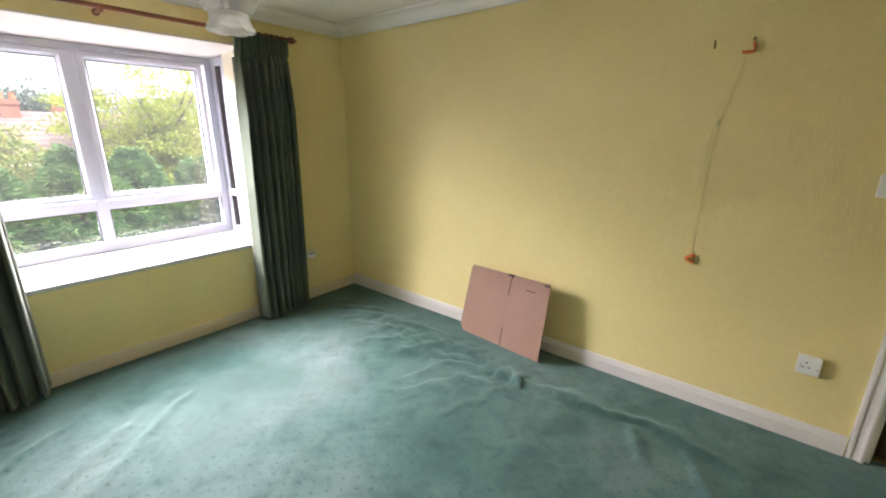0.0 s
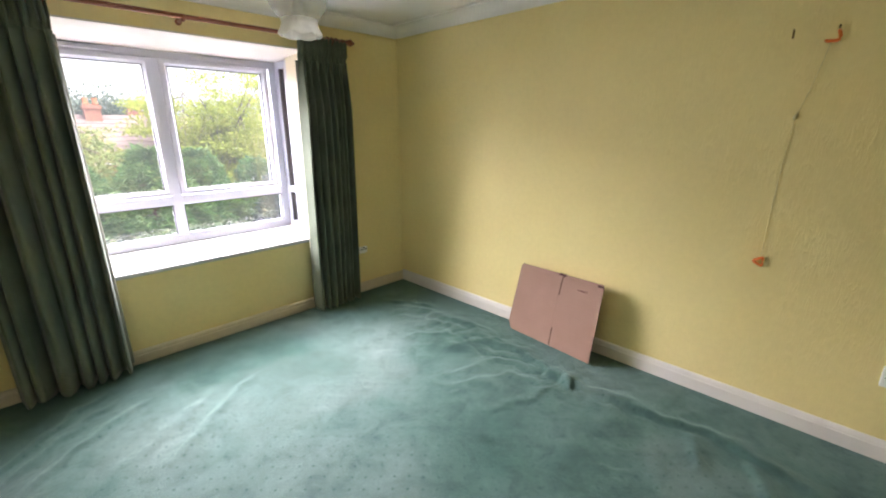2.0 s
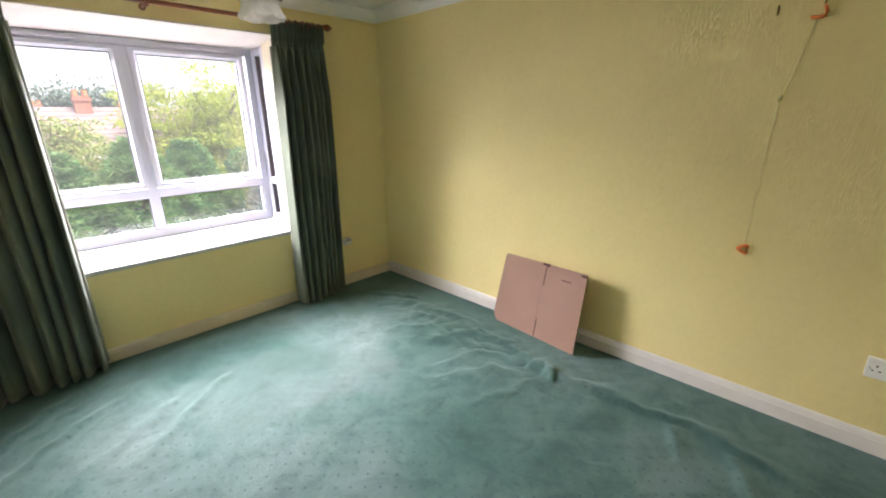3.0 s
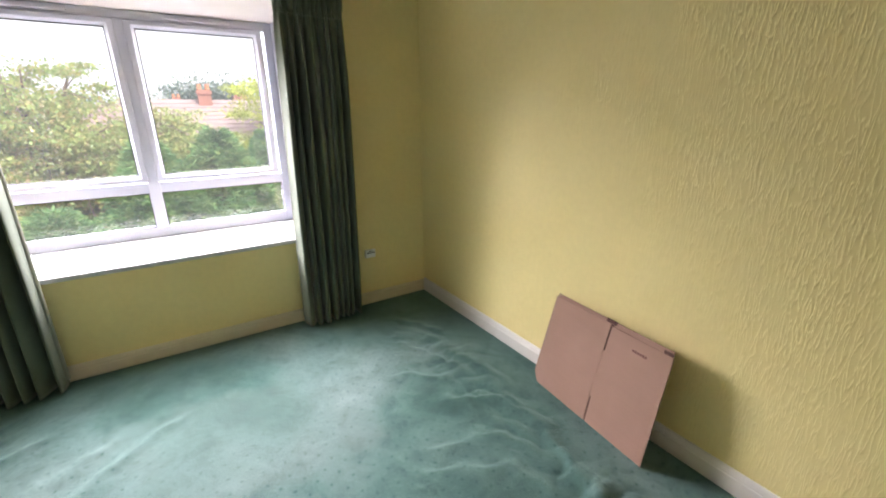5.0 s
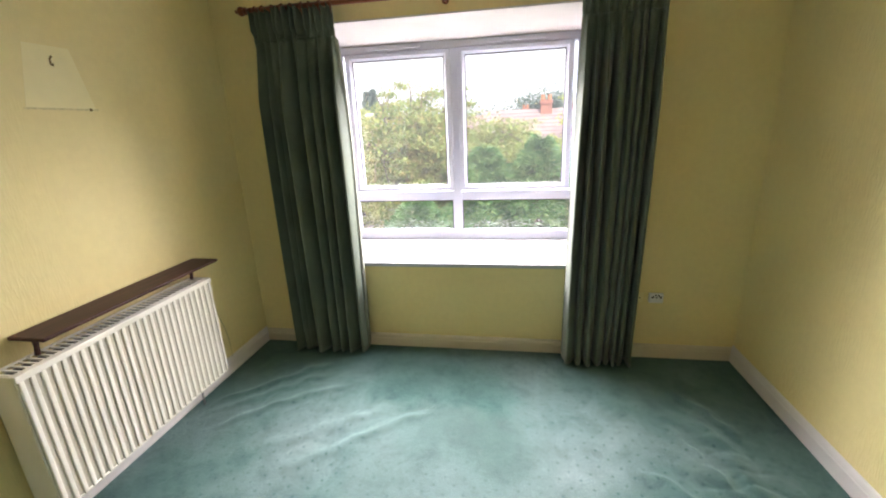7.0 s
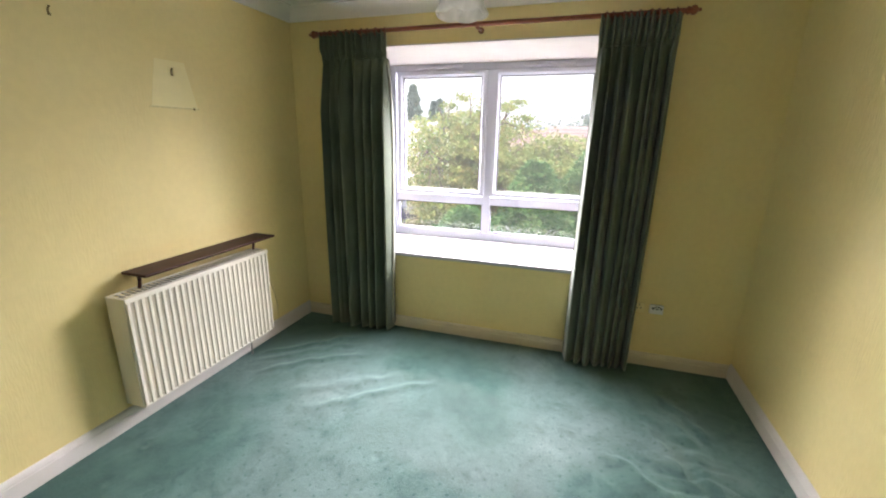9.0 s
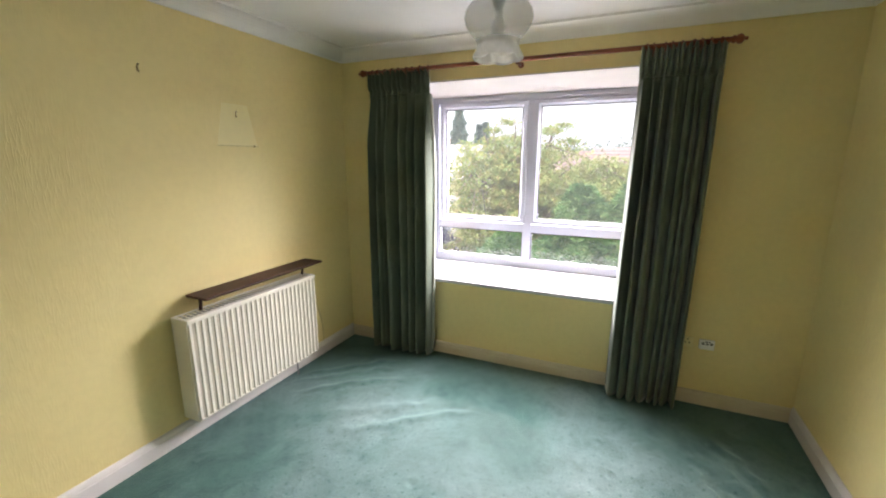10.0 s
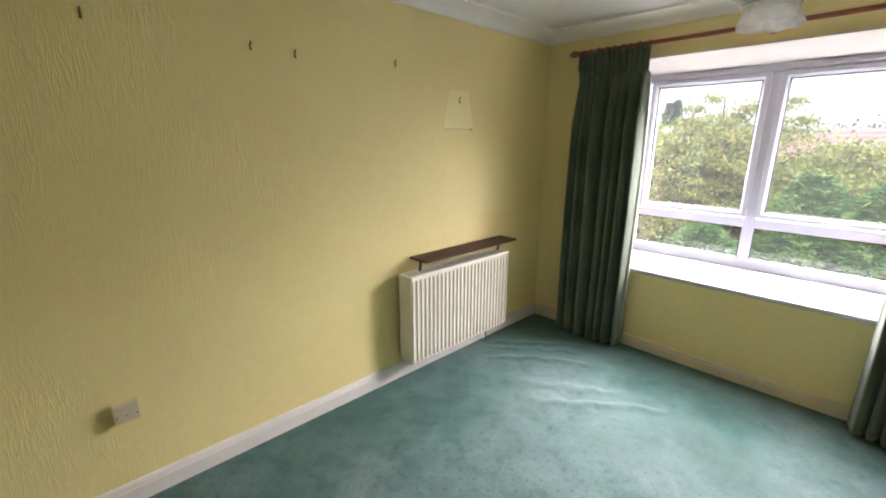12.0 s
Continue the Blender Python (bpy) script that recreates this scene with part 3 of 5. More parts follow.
# crumpled strip where the carpet has come loose along the wall
band = fold([(-2.55, 2.02), (-2.0, 2.12), (-1.6, 2.08), (-1.2, 2.02), (-0.98, 2.05), (-0.6, 2.06)], 1.0, 0.17)
crease = np.abs(np.sin(21 * WX - 15 * WY + 2.2 * np.sin(6 * WX + 9 * WY))) ** 0.6 * 0.6 + np.abs(np.sin(13 * WX + 26 * WY + 1.7 * np.sin(8 * WY - 5 * WX))) ** 0.7 * 0.4
GZ += band * (crease - 0.6) * 0.017
rng = np.random.default_rng(3)
for k in range(26):                     # short loose wrinkles in the slack part
    wx, wy, wa = rng.uniform(-2.3, 0.2), rng.uniform(1.2, 2.2), rng.normal(1.1, 0.5)
    wl_ = rng.uniform(0.06, 0.20)
    GZ += fold([(wx, wy), (wx + wl_ * math.cos(wa) * 0.5 + 0.02, wy + wl_ * math.sin(wa) * 0.5), (wx + wl_ * math.cos(wa), wy + wl_ * math.sin(wa))], rng.uniform(0.002, 0.005), rng.uniform(0.02, 0.04), rng.uniform(-0.4, 0.4))
for k in range(60):
    cx, cy, s = rng.uniform(XW, XB), rng.uniform(YL, YR), rng.uniform(0.05, 0.16)
    GZ += rng.uniform(-0.0035, 0.0045) * np.exp(-((GX - cx) ** 2 + (GY - cy) ** 2) / s ** 2)
for cx, cy in ((-1.505, -0.37), (-1.04, 0.245), (-1.51, 0.218), (-1.79, 0.70), (-1.84, 1.17), (-2.455, 1.478), (0.158, 2.02), (-2.227, 1.558)):
    rr = np.hypot(GX - cx, (GY - cy) * 1.2)
    GZ += -0.002 * np.exp(-(rr / 0.022) ** 2) + 0.0018 * np.exp(-((rr - 0.036) / 0.014) ** 2)
edge = np.minimum(np.minimum(GX - XW, XB - GX), np.minimum(GY - YL, YR - GY))
GZ *= np.clip(edge / 0.14, 0, 1)
verts = np.stack([GX, GY, GZ], axis=-1).reshape(-1, 3)
ii, jj = np.meshgrid(np.arange(NX - 1), np.arange(NY - 1), indexing='ij')
q = (ii * NY + jj).reshape(-1)
faces = np.stack([q, q + NY, q + NY + 1, q + 1], axis=-1)
me = bpy.data.meshes.new("floor")
me.from_pydata(verts.tolist(), [], faces.tolist())
me.materials.append(CARPET)
me.shade_smooth()
tagged(new("floor", me), "worn teal green carpet with small dark dots, rucked and wrinkled", "carpet", kind="structure")

# ---- the window ----
win = empty("window_1", (XF, 0.79, 0.61), "white plastic double casement window with lower fixed panes", "window", kind="structure")
FI, FO = XF + 0.035, XF - 0.035      # inner and outer face of the frame
Z0, ZT0, ZT1, ZTOP = 0.604, 0.905, 0.972, 1.990
MY0, MY1 = 0.742, 0.812
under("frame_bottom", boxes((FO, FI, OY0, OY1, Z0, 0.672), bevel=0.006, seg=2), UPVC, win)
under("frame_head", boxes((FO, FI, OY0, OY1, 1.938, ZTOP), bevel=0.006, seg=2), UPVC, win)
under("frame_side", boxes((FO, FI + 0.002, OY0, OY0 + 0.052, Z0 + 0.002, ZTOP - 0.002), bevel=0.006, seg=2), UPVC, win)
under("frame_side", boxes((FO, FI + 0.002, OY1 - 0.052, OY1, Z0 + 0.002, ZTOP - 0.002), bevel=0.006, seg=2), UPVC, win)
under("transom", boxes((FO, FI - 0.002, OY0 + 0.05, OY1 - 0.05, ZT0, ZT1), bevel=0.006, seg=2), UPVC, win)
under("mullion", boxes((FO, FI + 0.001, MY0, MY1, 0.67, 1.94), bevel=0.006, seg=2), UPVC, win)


def sash(y0, y1, z0, z1, wide):
    """An opening casement: four rails mitred into one ring, glass, seal and handle."""
    ring = bmesh.new()
    outer, inner = (y0, y1, z0, z1), (y0 + wide, y1 - wide, z0 + wide * 0.86, z1 - wide * 0.86)

    def loop(r, x):
        return [ring.verts.new((x, yy, zz)) for yy, zz in ((r[0], r[2]), (r[1], r[2]), (r[1], r[3]), (r[0], r[3]))]
    a, b = loop(outer, FI - 0.012), loop((outer[0] + 0.006, outer[1] - 0.006, outer[2] + 0.006, outer[3] - 0.006), FI + 0.014)
    c = loop((inner[0] - 0.016, inner[1] + 0.016, inner[2] - 0.016, inner[3] + 0.016), FI + 0.014)
    d, e = loop(inner, FI - 0.006), loop(inner, FO + 0.01)
    for p0, p1 in ((a, b), (b, c), (c, d), (d, e)):
        for k in range(4):
            ring.faces.new((p0[k], p0[(k + 1) % 4], p1[(k + 1) % 4], p1[k]))
    bmesh.ops.recalc_face_normals(ring, faces=ring.faces[:])
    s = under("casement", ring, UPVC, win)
    g = boxes((XF - 0.012, XF - 0.004, inner[0] - 0.004, inner[1] + 0.004, inner[2] - 0.004, inner[3] + 0.004))
    seal = boxes((XF + 0.004, FI - 0.008, inner[0] - 0.001, inner[0] + 0.005, inner[2], inner[3]), (XF + 0.004, FI - 0.008, inner[1] - 0.005, inner[1] + 0.001, inner[2], inner[3]),
                 (XF + 0.004, FI - 0.008, inner[0], inner[1], inner[2] - 0.001, inner[2] + 0.005), (XF + 0.004, FI - 0.008, inner[0], inner[1], inner[3] - 0.005, inner[3] + 0.001))
    for nm, bm, mt, lb in (("pane", g, PANE, "clear glass pane"), ("seal", seal, GASKET, "black rubber seal")):
        o = part(nm, bm, mt, s, lb)
        o.data.transform(Matrix.Translation(-win.location))
        if nm == "pane":
            o.visible_shadow = False
    # handle on the lower rail
    hy = (y0 + y1) / 2 - 0.02
    hz = z0 + wide * 0.42
    hb = bmesh.new()
    box(hb, FI + 0.013, FI + 0.024, hy - 0.035, hy + 0.035, hz - 0.012, hz + 0.012, bevel=0.004, seg=2)
    tube(hb, [(FI + 0.02, hy, hz), (FI + 0.042, hy, hz + 0.002), (FI + 0.046, hy + 0.02, hz + 0.004), (FI + 0.044, hy + 0.085, hz + 0.010), (FI + 0.040, hy + 0.115, hz + 0.014)], [0.009, 0.009, 0.009, 0.007, 0.006], 10)
    o = part("handle", hb, UPVC, s, "white lever handle", True)
    o.data.transform(Matrix.Translation(-win.location))


sash(0.003, 0.760, ZT1 + 0.004, 1.940, 0.052)
sash(0.800, 1.572, ZT1 + 0.004, 1.940, 0.052)
for y0, y1 in ((OY0 + 0.05, MY0), (MY1, OY1 - 0.05)):
    o = under("fixed_pane", boxes((XF - 0.012, XF - 0.004, y0, y1, 0.670, ZT0 + 0.002)), PANE, win, "clear glass pane")
    o.visible_shadow = False
    under("seal", boxes((XF + 0.004, FI - 0.008, y0 - 0.001, y0 + 0.005, 0.672, ZT0), (XF + 0.004, FI - 0.008, y1 - 0.005, y1 + 0.001, 0.672, ZT0),
                        (XF + 0.004, FI - 0.008, y0, y1, 0.670, 0.677), (XF + 0.004, FI - 0.008, y0, y1, ZT0 - 0.006, ZT0 + 0.001)), GASKET, win)
    yc = (y0 + y1) / 2
    vent = bmesh.new()
    box(vent, FI - 0.002, FI + 0.016, yc - 0.19, yc + 0.19, 1.952, 1.974, bevel=0.005, seg=2)
    box(vent, FI + 0.010, FI + 0.020, yc - 0.175, yc + 0.175, 1.955, 1.961, bevel=0.002)
    under("trickle_vent", vent, VENT, win, "slim white trickle vent")

# narrow side lights in the returns
for nm, ya, yb, gy_ in (("window_2", OY1, OY1 + 0.06, OY1 + 0.03), ("window_3", OY0 - 0.06, OY0, OY0 - 0.03)):
    side = empty(nm, (-3.57, gy_, 0.61), "narrow white plastic side light of the bay", "window", kind="structure")
    under("frame_side", boxes((-3.500, -3.452, ya, yb, Z0, ZTOP), bevel=0.004), UPVC, side)
    under("frame_side", boxes((-3.665, -3.605, ya, yb, Z0, ZTOP), bevel=0.004), UPVC, side)
    under("frame_rail", boxes((-3.606, -3.499, ya, yb, Z0, 0.66), bevel=0.004), UPVC, side)
    under("frame_rail", boxes((-3.606, -3.499, ya, yb, 0.92, 0.975), bevel=0.004), UPVC, side)
    under("frame_rail", boxes((-3.606, -3.499, ya, yb, 1.935, ZTOP), bevel=0.004), UPVC, side)
    for z0, z1 in ((0.655, 0.925), (0.97, 1.94)):
        o = under("pane", boxes((-3.608, -3.497, gy_ - 0.004, gy_ + 0.004, z0, z1)), PANE, side)
        o.visible_shadow = False
    for z0, z1 in ((0.66, 0.92), (0.975, 1.935)):
        yi = ya + 0.004 if ya == OY1 else yb - 0.004
        under("seal", boxes((-3.607, -3.588, min(yi, gy_), max(yi, gy_), z0, z1), (-3.517, -3.498, min(yi, gy_), max(yi, gy_), z0, z1)), GASKET, side)
    under("corner_post", boxes((-3.735, -3.664, ya, yb, Z0, ZTOP), bevel=0.004), UPVC, side)

# ---- curtains and rail ----
RX, RZ, RY0, RY1 = -3.0, 2.094, -0.285, 1.935
rail = empty("curtain_rail", (RX, 0.82, RZ), "red-brown wooden curtain pole with turned finials", "curtain rail")
under("pole", tube(bmesh.new(), [(RX, RY0, RZ), (RX, RY1, RZ)], 0.0135, 14), MAHOGANY, rail, smooth=True)


def finial(y, s):
    bm = bmesh.new()
    prof = [(0.001, 0.062), (0.008, 0.060), (0.010, 0.054), (0.007, 0.048), (0.013, 0.044), (0.022, 0.036), (0.025, 0.026), (0.021, 0.015), (0.013, 0.009), (0.018, 0.006), (0.020, 0.001), (0.018, -0.006), (0.014, -0.008)]
    lathe(bm, prof, (0, 0, 0), 18)
    bm.transform(Matrix.Translation((RX, y, RZ)) @ Matrix.Rotation(-s * math.pi / 2, 4, 'X'))
    bmesh.ops.recalc_face_normals(bm, faces=bm.faces[:])
    return bm


under("finial", finial(RY0, -1), MAHOGANY, rail, smooth=True)
under("finial", finial(RY1, 1), MAHOGANY, rail, smooth=True)
for by in (-0.255, 0.82, 1.905):
    bm = bmesh.new()
    tube(bm, [(XW + 0.001, by, RZ - 0.014), (XW + 0.012, by, RZ - 0.014)], 0.018, 16)
    tube(bm, [(XW + 0.010, by, RZ - 0.014), (RX - 0.03, by, RZ - 0.016), (RX - 0.008, by, RZ - 0.016)], [0.009, 0.007, 0.009], 12)
    tube(bm, [(RX, by - 0.010, RZ - 0.004), (RX, by + 0.010, RZ - 0.004)], 0.0185, 16)
    tube(bm, [(RX, by, RZ - 0.028), (RX, by, RZ - 0.014)], [0.007, 0.011], 10)
    under("bracket", bm, MAHOGANY, rail, smooth=True)


def ring_bm(y, lean):
    bm = bmesh.new()
    R, r, n, k = 0.0225, 0.0048, 20, 8
    rows = []
    for i in range(n):
        a = 2 * math.pi * i / n
        rows.append([bm.verts.new(((R + r * math.cos(2 * math.pi * j / k)) * math.cos(a), r * math.sin(2 * math.pi * j / k), (R + r * math.cos(2 * math.pi * j / k)) * math.sin(a))) for j in range(k)])
    for i in range(n):
        for j in range(k):
            bm.faces.new((rows[i][j], rows[i][(j + 1) % k], rows[(i + 1) % n][(j + 1) % k], rows[(i + 1) % n][j]))
    box(bm, -0.003, 0.003, -0.002, 0.002, -0.042, -0.024, bevel=0.001)
    bm.transform(Matrix.Translation((RX, y, RZ - 0.007)) @ Matrix.Rotation(lean, 4, 'Z'))
    return bm


for y0, y1 in ((-0.235, 0.205), (1.53, 1.885)):
    for k in range(9):
        under("curtain_ring", ring_bm(y0 + (y1 - y0) * k / 8 + random.uniform(-0.01, 0.01), random.uniform(-0.35, 0.35)), MAHOGANY, rail, smooth=True)


def curtain(y0, y1, seed, inner, yb0, yb1, count):
    """A drawn-back lined curtain, in deep uneven folds under a gathered heading."""
    r = np.random.default_rng(seed)
    n, rows, folds = 420, 70, count
    mid = (y0 + y1) / 2
    thing = empty("curtain", (RX, mid, 0.02), "dark green lined curtain drawn back, pencil-pleat heading", "curtain", "pair of curtains at the window")
    ph = np.cumsum(r.lognormal(0.0, 0.38, folds * 2 + 2))
    ph = np.interp(np.linspace(0, 1, n), np.linspace(0, 1, folds * 2 + 2), ph)
    ph = (ph - ph[0]) / (ph[-1] - ph[0]) * folds * 2 * math.pi
    amp_f = np.interp(np.linspace(0, 1, n), np.linspace(0, 1, 15), r.uniform(0.45, 1.15, 15))
    drift = np.interp(np.linspace(0, 1, n), np.linspace(0, 1, 7), r.uniform(-0.9, 0.9, 7))
    swell = np.interp(np.linspace(0, 1, n), np.linspace(0, 1, 6), r.uniform(-1, 1, 6))
    zs = np.concatenate([np.linspace(2.086, 1.935, 16), np.linspace(1.92, 0.018, rows - 16)])
    u = np.linspace(0, 1, n)
    grid = []
    for z in zs:
        k = (2.07 - z) / 2.05
        depth = 0.018 + 0.058 * min(1, max(0, (1.94 - z) * 3.0)) - 0.010 * k
        top = max(0.0, min(1.0, (z - 1.90) / 0.09))
        a, b = y0 + (yb0 - y0) * k - 0.008 * top, y1 + (yb1 - y1) * k + 0.008 * top
        bulge = 0.012 * math.sin(k * 3.0)
        yy = a - bulge * 0.5 + (b - a + bulge) * u + 0.009 * np.sin(ph * 1.0 + 1.3 + 0.8 * k + drift * k) * (1 - top * 0.6) * np.minimum(1, 12 * np.minimum(u, 1 - u))
        crest = np.abs(np.sin(ph / 2 + 0.25 * np.sin(3.1 * k + u * 5) + 0.4 * drift * k))
        wave = (2 * crest ** 1.25 - 1) * amp_f
        xx = RX + 0.004 + depth * wave + 0.014 * swell * (1 - top)
        fine = max(0.0, 1 - (1.94 - z) / 1.1) ** 1.5 * (1 - top)
        xx = xx + 0.003 * fine * np.sin(u * math.pi * 2 * 19 + 2.0 * np.sin(u * 7 + seed) + drift)
        pleat = np.sin(u * math.pi * 2 * 14 + 1.5 * np.sin(u * 9 + seed))
        xx = xx * (1 - top * 0.55) + (RX + 0.012) * top * 0.55 + 0.024 * pleat * top
        pinch = math.exp(-((z - 1.958) / 0.014) ** 2)
        xx = xx - (0.45 * (xx - RX) + 0.005) * pinch
        zz = np.full(n, z) + (0.010 * np.sin(u * math.pi * 2 * 14 + 1) * (z > 2.065))
        grid.append(np.stack([xx, yy, zz], -1))
    V = np.array(grid)
    R = len(zs)
    ii, jj = np.meshgrid(np.arange(R - 1), np.arange(n - 1), indexing='ij')
    q = (ii * n + jj).reshape(-1)
    F = np.stack([q, q + 1, q + n + 1, q + n], -1)
    head = 15

    def piece(name, rows0, rows1, mat, off, lb):
        vv = V[rows0:rows1].reshape(-1, 3) - np.array([RX + off, mid, 0.02])
        m_ = (rows1 - rows0 - 1) * (n - 1)
        me_ = bpy.data.meshes.new(name)
        me_.from_pydata(vv.tolist(), [], F[:m_].tolist())
        me_.materials.append(mat)
        me_.shade_smooth()
        ob = new(name, me_)
        ob.parent = thing
        ob["label"] = lb
        sol = ob.modifiers.new("thick", 'SOLIDIFY')
        sol.thickness = 0.0025
        return ob
    piece("heading", 0, head + 1, CLOTH, 0.0, "gathered pencil-pleat heading")
    piece("cloth", head, R, CLOTH, 0.0, "dark green cloth in deep folds")
    lin = bmesh.new()
    lrow = []
    for z in np.linspace(1.94, 0.03, 24):
        k = (2.07 - z) / 2.05
        a, b = y0 + (yb0 - y0) * k, y1 + (yb1 - y1) * k
        a, b = a + 0.02, b - 0.02
        lrow.append([lin.verts.new((RX - 0.088 + 0.004 * math.sin(14 * u_ + 2 * k), a + (b - a) * u_, z)) for u_ in np.linspace(0, 1, 40)])
    for r0, r1 in zip(lrow, lrow[1:]):
        for k in range(39):
            lin.faces.new((r0[k], r0[k + 1], r1[k + 1], r1[k]))
    under("lining", lin, LINING, thing, "grey-green lining behind the cloth", True).modifiers.new("thick", 'SOLIDIFY').thickness = 0.002
    broad = 2.2 if inner > 0 else 0.8
    hem = bmesh.new()
    e = (V[:, -1] if inner > 0 else V[:, 0])[::4]
    rows_ = [[hem.verts.new(Vector(p) + Vector((dx, inner * dy, 0))) for dx, dy in ((-0.016 * broad, 0.002), (0.002, 0.005 * broad), (0.006 * broad, 0.0), (0.0, -0.010 * broad))] for p in e[4:]]
    for r0, r1 in zip(rows_, rows_[1:]):
        for k in range(4):
            hem.faces.new((r0[k], r0[(k + 1) % 4], r1[(k + 1) % 4], r1[k]))
    bmesh.ops.recalc_face_normals(hem, faces=hem.faces[:])
    under("side_hem", hem, EDGE, thing, "pale turned-back edge", smooth=True)
    return thing


curtain(-0.258, 0.218, 4, 1, -0.275, 0.228, 7)
curtain(1.522, 1.908, 9, -1, 1.490, 1.892, 8)

# ---- radiator and shelf ----
rad = empty("radiator", (-2.02, YL, 0.14), "cream steel panel radiator with vertical ribs, mounted low on the wall", "radiator")
AX0, AX1, AY0, AY1, AZ0, AZ1 = -2.490, -1.562, -0.545, -0.424, 0.148, 0.712
under("back_panel", boxes((AX0 + 0.01, AX1 - 0.01, AY0, AY0 + 0.02, AZ0 + 0.01, AZ1 - 0.02), bevel=0.004), RAD, rad)
under("front_panel", boxes((AX0 + 0.004, AX1 - 0.004, AY1 - 0.014, AY1 - 0.0045, AZ0 + 0.004, AZ1 - 0.006), bevel=0.003), RAD_SHADE, rad, "recessed cream panel, coloured darker for shade between the ribs")
under("side_cover", boxes((AX0 - 0.002, AX0 + 0.006, AY0, AY1 - 0.008, AZ0, AZ1), bevel=0.002), RAD, rad)
under("side_cover", boxes((AX1 - 0.006, AX1 + 0.002, AY0, AY1 - 0.008, AZ0, AZ1), bevel=0.002), RAD, rad)
NR = 27
rib = boxes((-0.0085, 0.0085, -0.010, 0.002, AZ0 + 0.002 - 0.14, AZ1 - 0.022 - 0.14), bevel=0.004, seg=2)
rib_ob = part("rib", rib, RAD, rad)
rib_ob.location = (AX0 + 0.014 - rad.location.x, AY1 - YL, 0)
for k in range(1, NR):
    o = rib_ob.copy()
    scene.collection.objects.link(o)
    o.parent = rad
    o.location.x = AX0 + 0.014 + (AX1 - AX0 - 0.028) * k / (NR - 1) - rad.location.x
under("top_edge", boxes((AX0 - 0.002, AX1 + 0.002, AY1 - 0.018, AY1 + 0.003, AZ1 - 0.024, AZ1 + 0.001), bevel=0.004, seg=2), RAD, rad)
under("bottom_edge", boxes((AX0, AX1, AY1 - 0.018, AY1 - 0.001, AZ0 - 0.002, AZ0 + 0.010), bevel=0.003), RAD, rad)
grille = bmesh.new()
box(grille, AX0, AX1, AY0, AY0 + 0.018, AZ1 - 0.004, AZ1, bevel=0.001)
box(grille, AX0, AX1, AY1 - 0.030, AY1 - 0.016, AZ1 - 0.004, AZ1, bevel=0.001)
for k in range(36):
    gx_ = AX0 + (AX1 - AX0) * (k + 0.5) / 36
    box(grille, gx_ - 0.0044, gx_ + 0.0044, AY0 + 0.017, AY1 - 0.029, AZ1 - 0.006, AZ1 - 0.0005)
under("top_grille", grille, RAD, rad, "slotted top grille")
# black sheet added under the slots in place of the shade inside
under("inner_shadow_plate", boxes((AX0 + 0.01, AX1 - 0.01, AY0 + 0.02, AY1 - 0.03, AZ1 - 0.020, AZ1 - 0.015)), BLACK, rad, "black plate standing in for the shade inside")
for bx in (AX0 + 0.12, AX1 - 0.03):
    under("wall_bracket", boxes((bx - 0.012, bx + 0.012, YL + 0.001, AY0 + 0.004, AZ0 - 0.004, AZ1 - 0.06), bevel=0.002), GREYM, rad)
pipe = bmesh.new()
tube(pipe, [(AX0 + 0.13, AY0 + 0.03, AZ0 + 0.01), (AX0 + 0.13, AY0 + 0.03, 0.0)], 0.0055, 10)
box(pipe, AX0 + 0.115, AX0 + 0.145, AY0 + 0.015, AY0 + 0.045, AZ0 - 0.03, AZ0 + 0.006, bevel=0.005)
under("valve_pipe", pipe, GREYM, rad, "short pipe down into the floor", True)

shelf = empty("radiator_shelf", (-2.06, YL, 0.79), "dark brown wooden shelf on brackets above the radiator", "shelf")
under("board", boxes((-2.562, -1.668, YL + 0.004, -0.414, 0.782, 0.797), bevel=0.004, seg=2), DARKWOOD, shelf)
for bx in (-2.46, -1.700):
    bm = bmesh.new()
    box(bm, bx - 0.010, bx + 0.010, YL + 0.001, -0.450, 0.774, 0.7815, bevel=0.002)
    tube(bm, [(bx, -0.50, 0.778), (bx, -0.503, 0.745), (bx, -0.510, 0.713)], [0.010, 0.008, 0.009], 10)
    under("bracket", bm, DARKWOOD, shelf, "dark brown bracket")

# ---- pendant lamp ----
PX, PY = -1.97, 1.010
pend = empty("pendant_light", (PX, PY, ZC), "unlit pendant lamp with a frilled glass bell shade", "ceiling lamp")


def frill(a, k, r):
    if k < 2:
        s = (1.0, 0.75)[k]
        return r + 0.006 * s * math.cos(7 * a), -0.010 * s * abs(math.sin(3.5 * a))
    return r, 0.0


lowp = [(0.094, 1.880), (0.091, 1.892), (0.086, 1.905), (0.081, 1.918), (0.079, 1.930), (0.083, 1.942)]
upp = [(0.083, 1.942), (0.098, 1.958), (0.113, 1.975), (0.125, 1.996), (0.130, 2.018), (0.126, 2.042), (0.113, 2.064), (0.090, 2.082), (0.060, 2.096), (0.036, 2.102)]
for nm, pr, mt, wv, lb in (("lower_shade", lowp, SHADE_FROST, frill, "frosted frilled rim"), ("upper_shade", upp, SHADE_CLEAR, None, "clear swirled glass bowl")):
    bm = bmesh.new()
    lathe(bm, pr, (PX, PY, 0), 64, wv)
    o = under(nm, bm, mt, pend, lb, True)
    sol = o.modifiers.new("thick", 'SOLIDIFY')
    sol.thickness = 0.003
bm = bmesh.new()
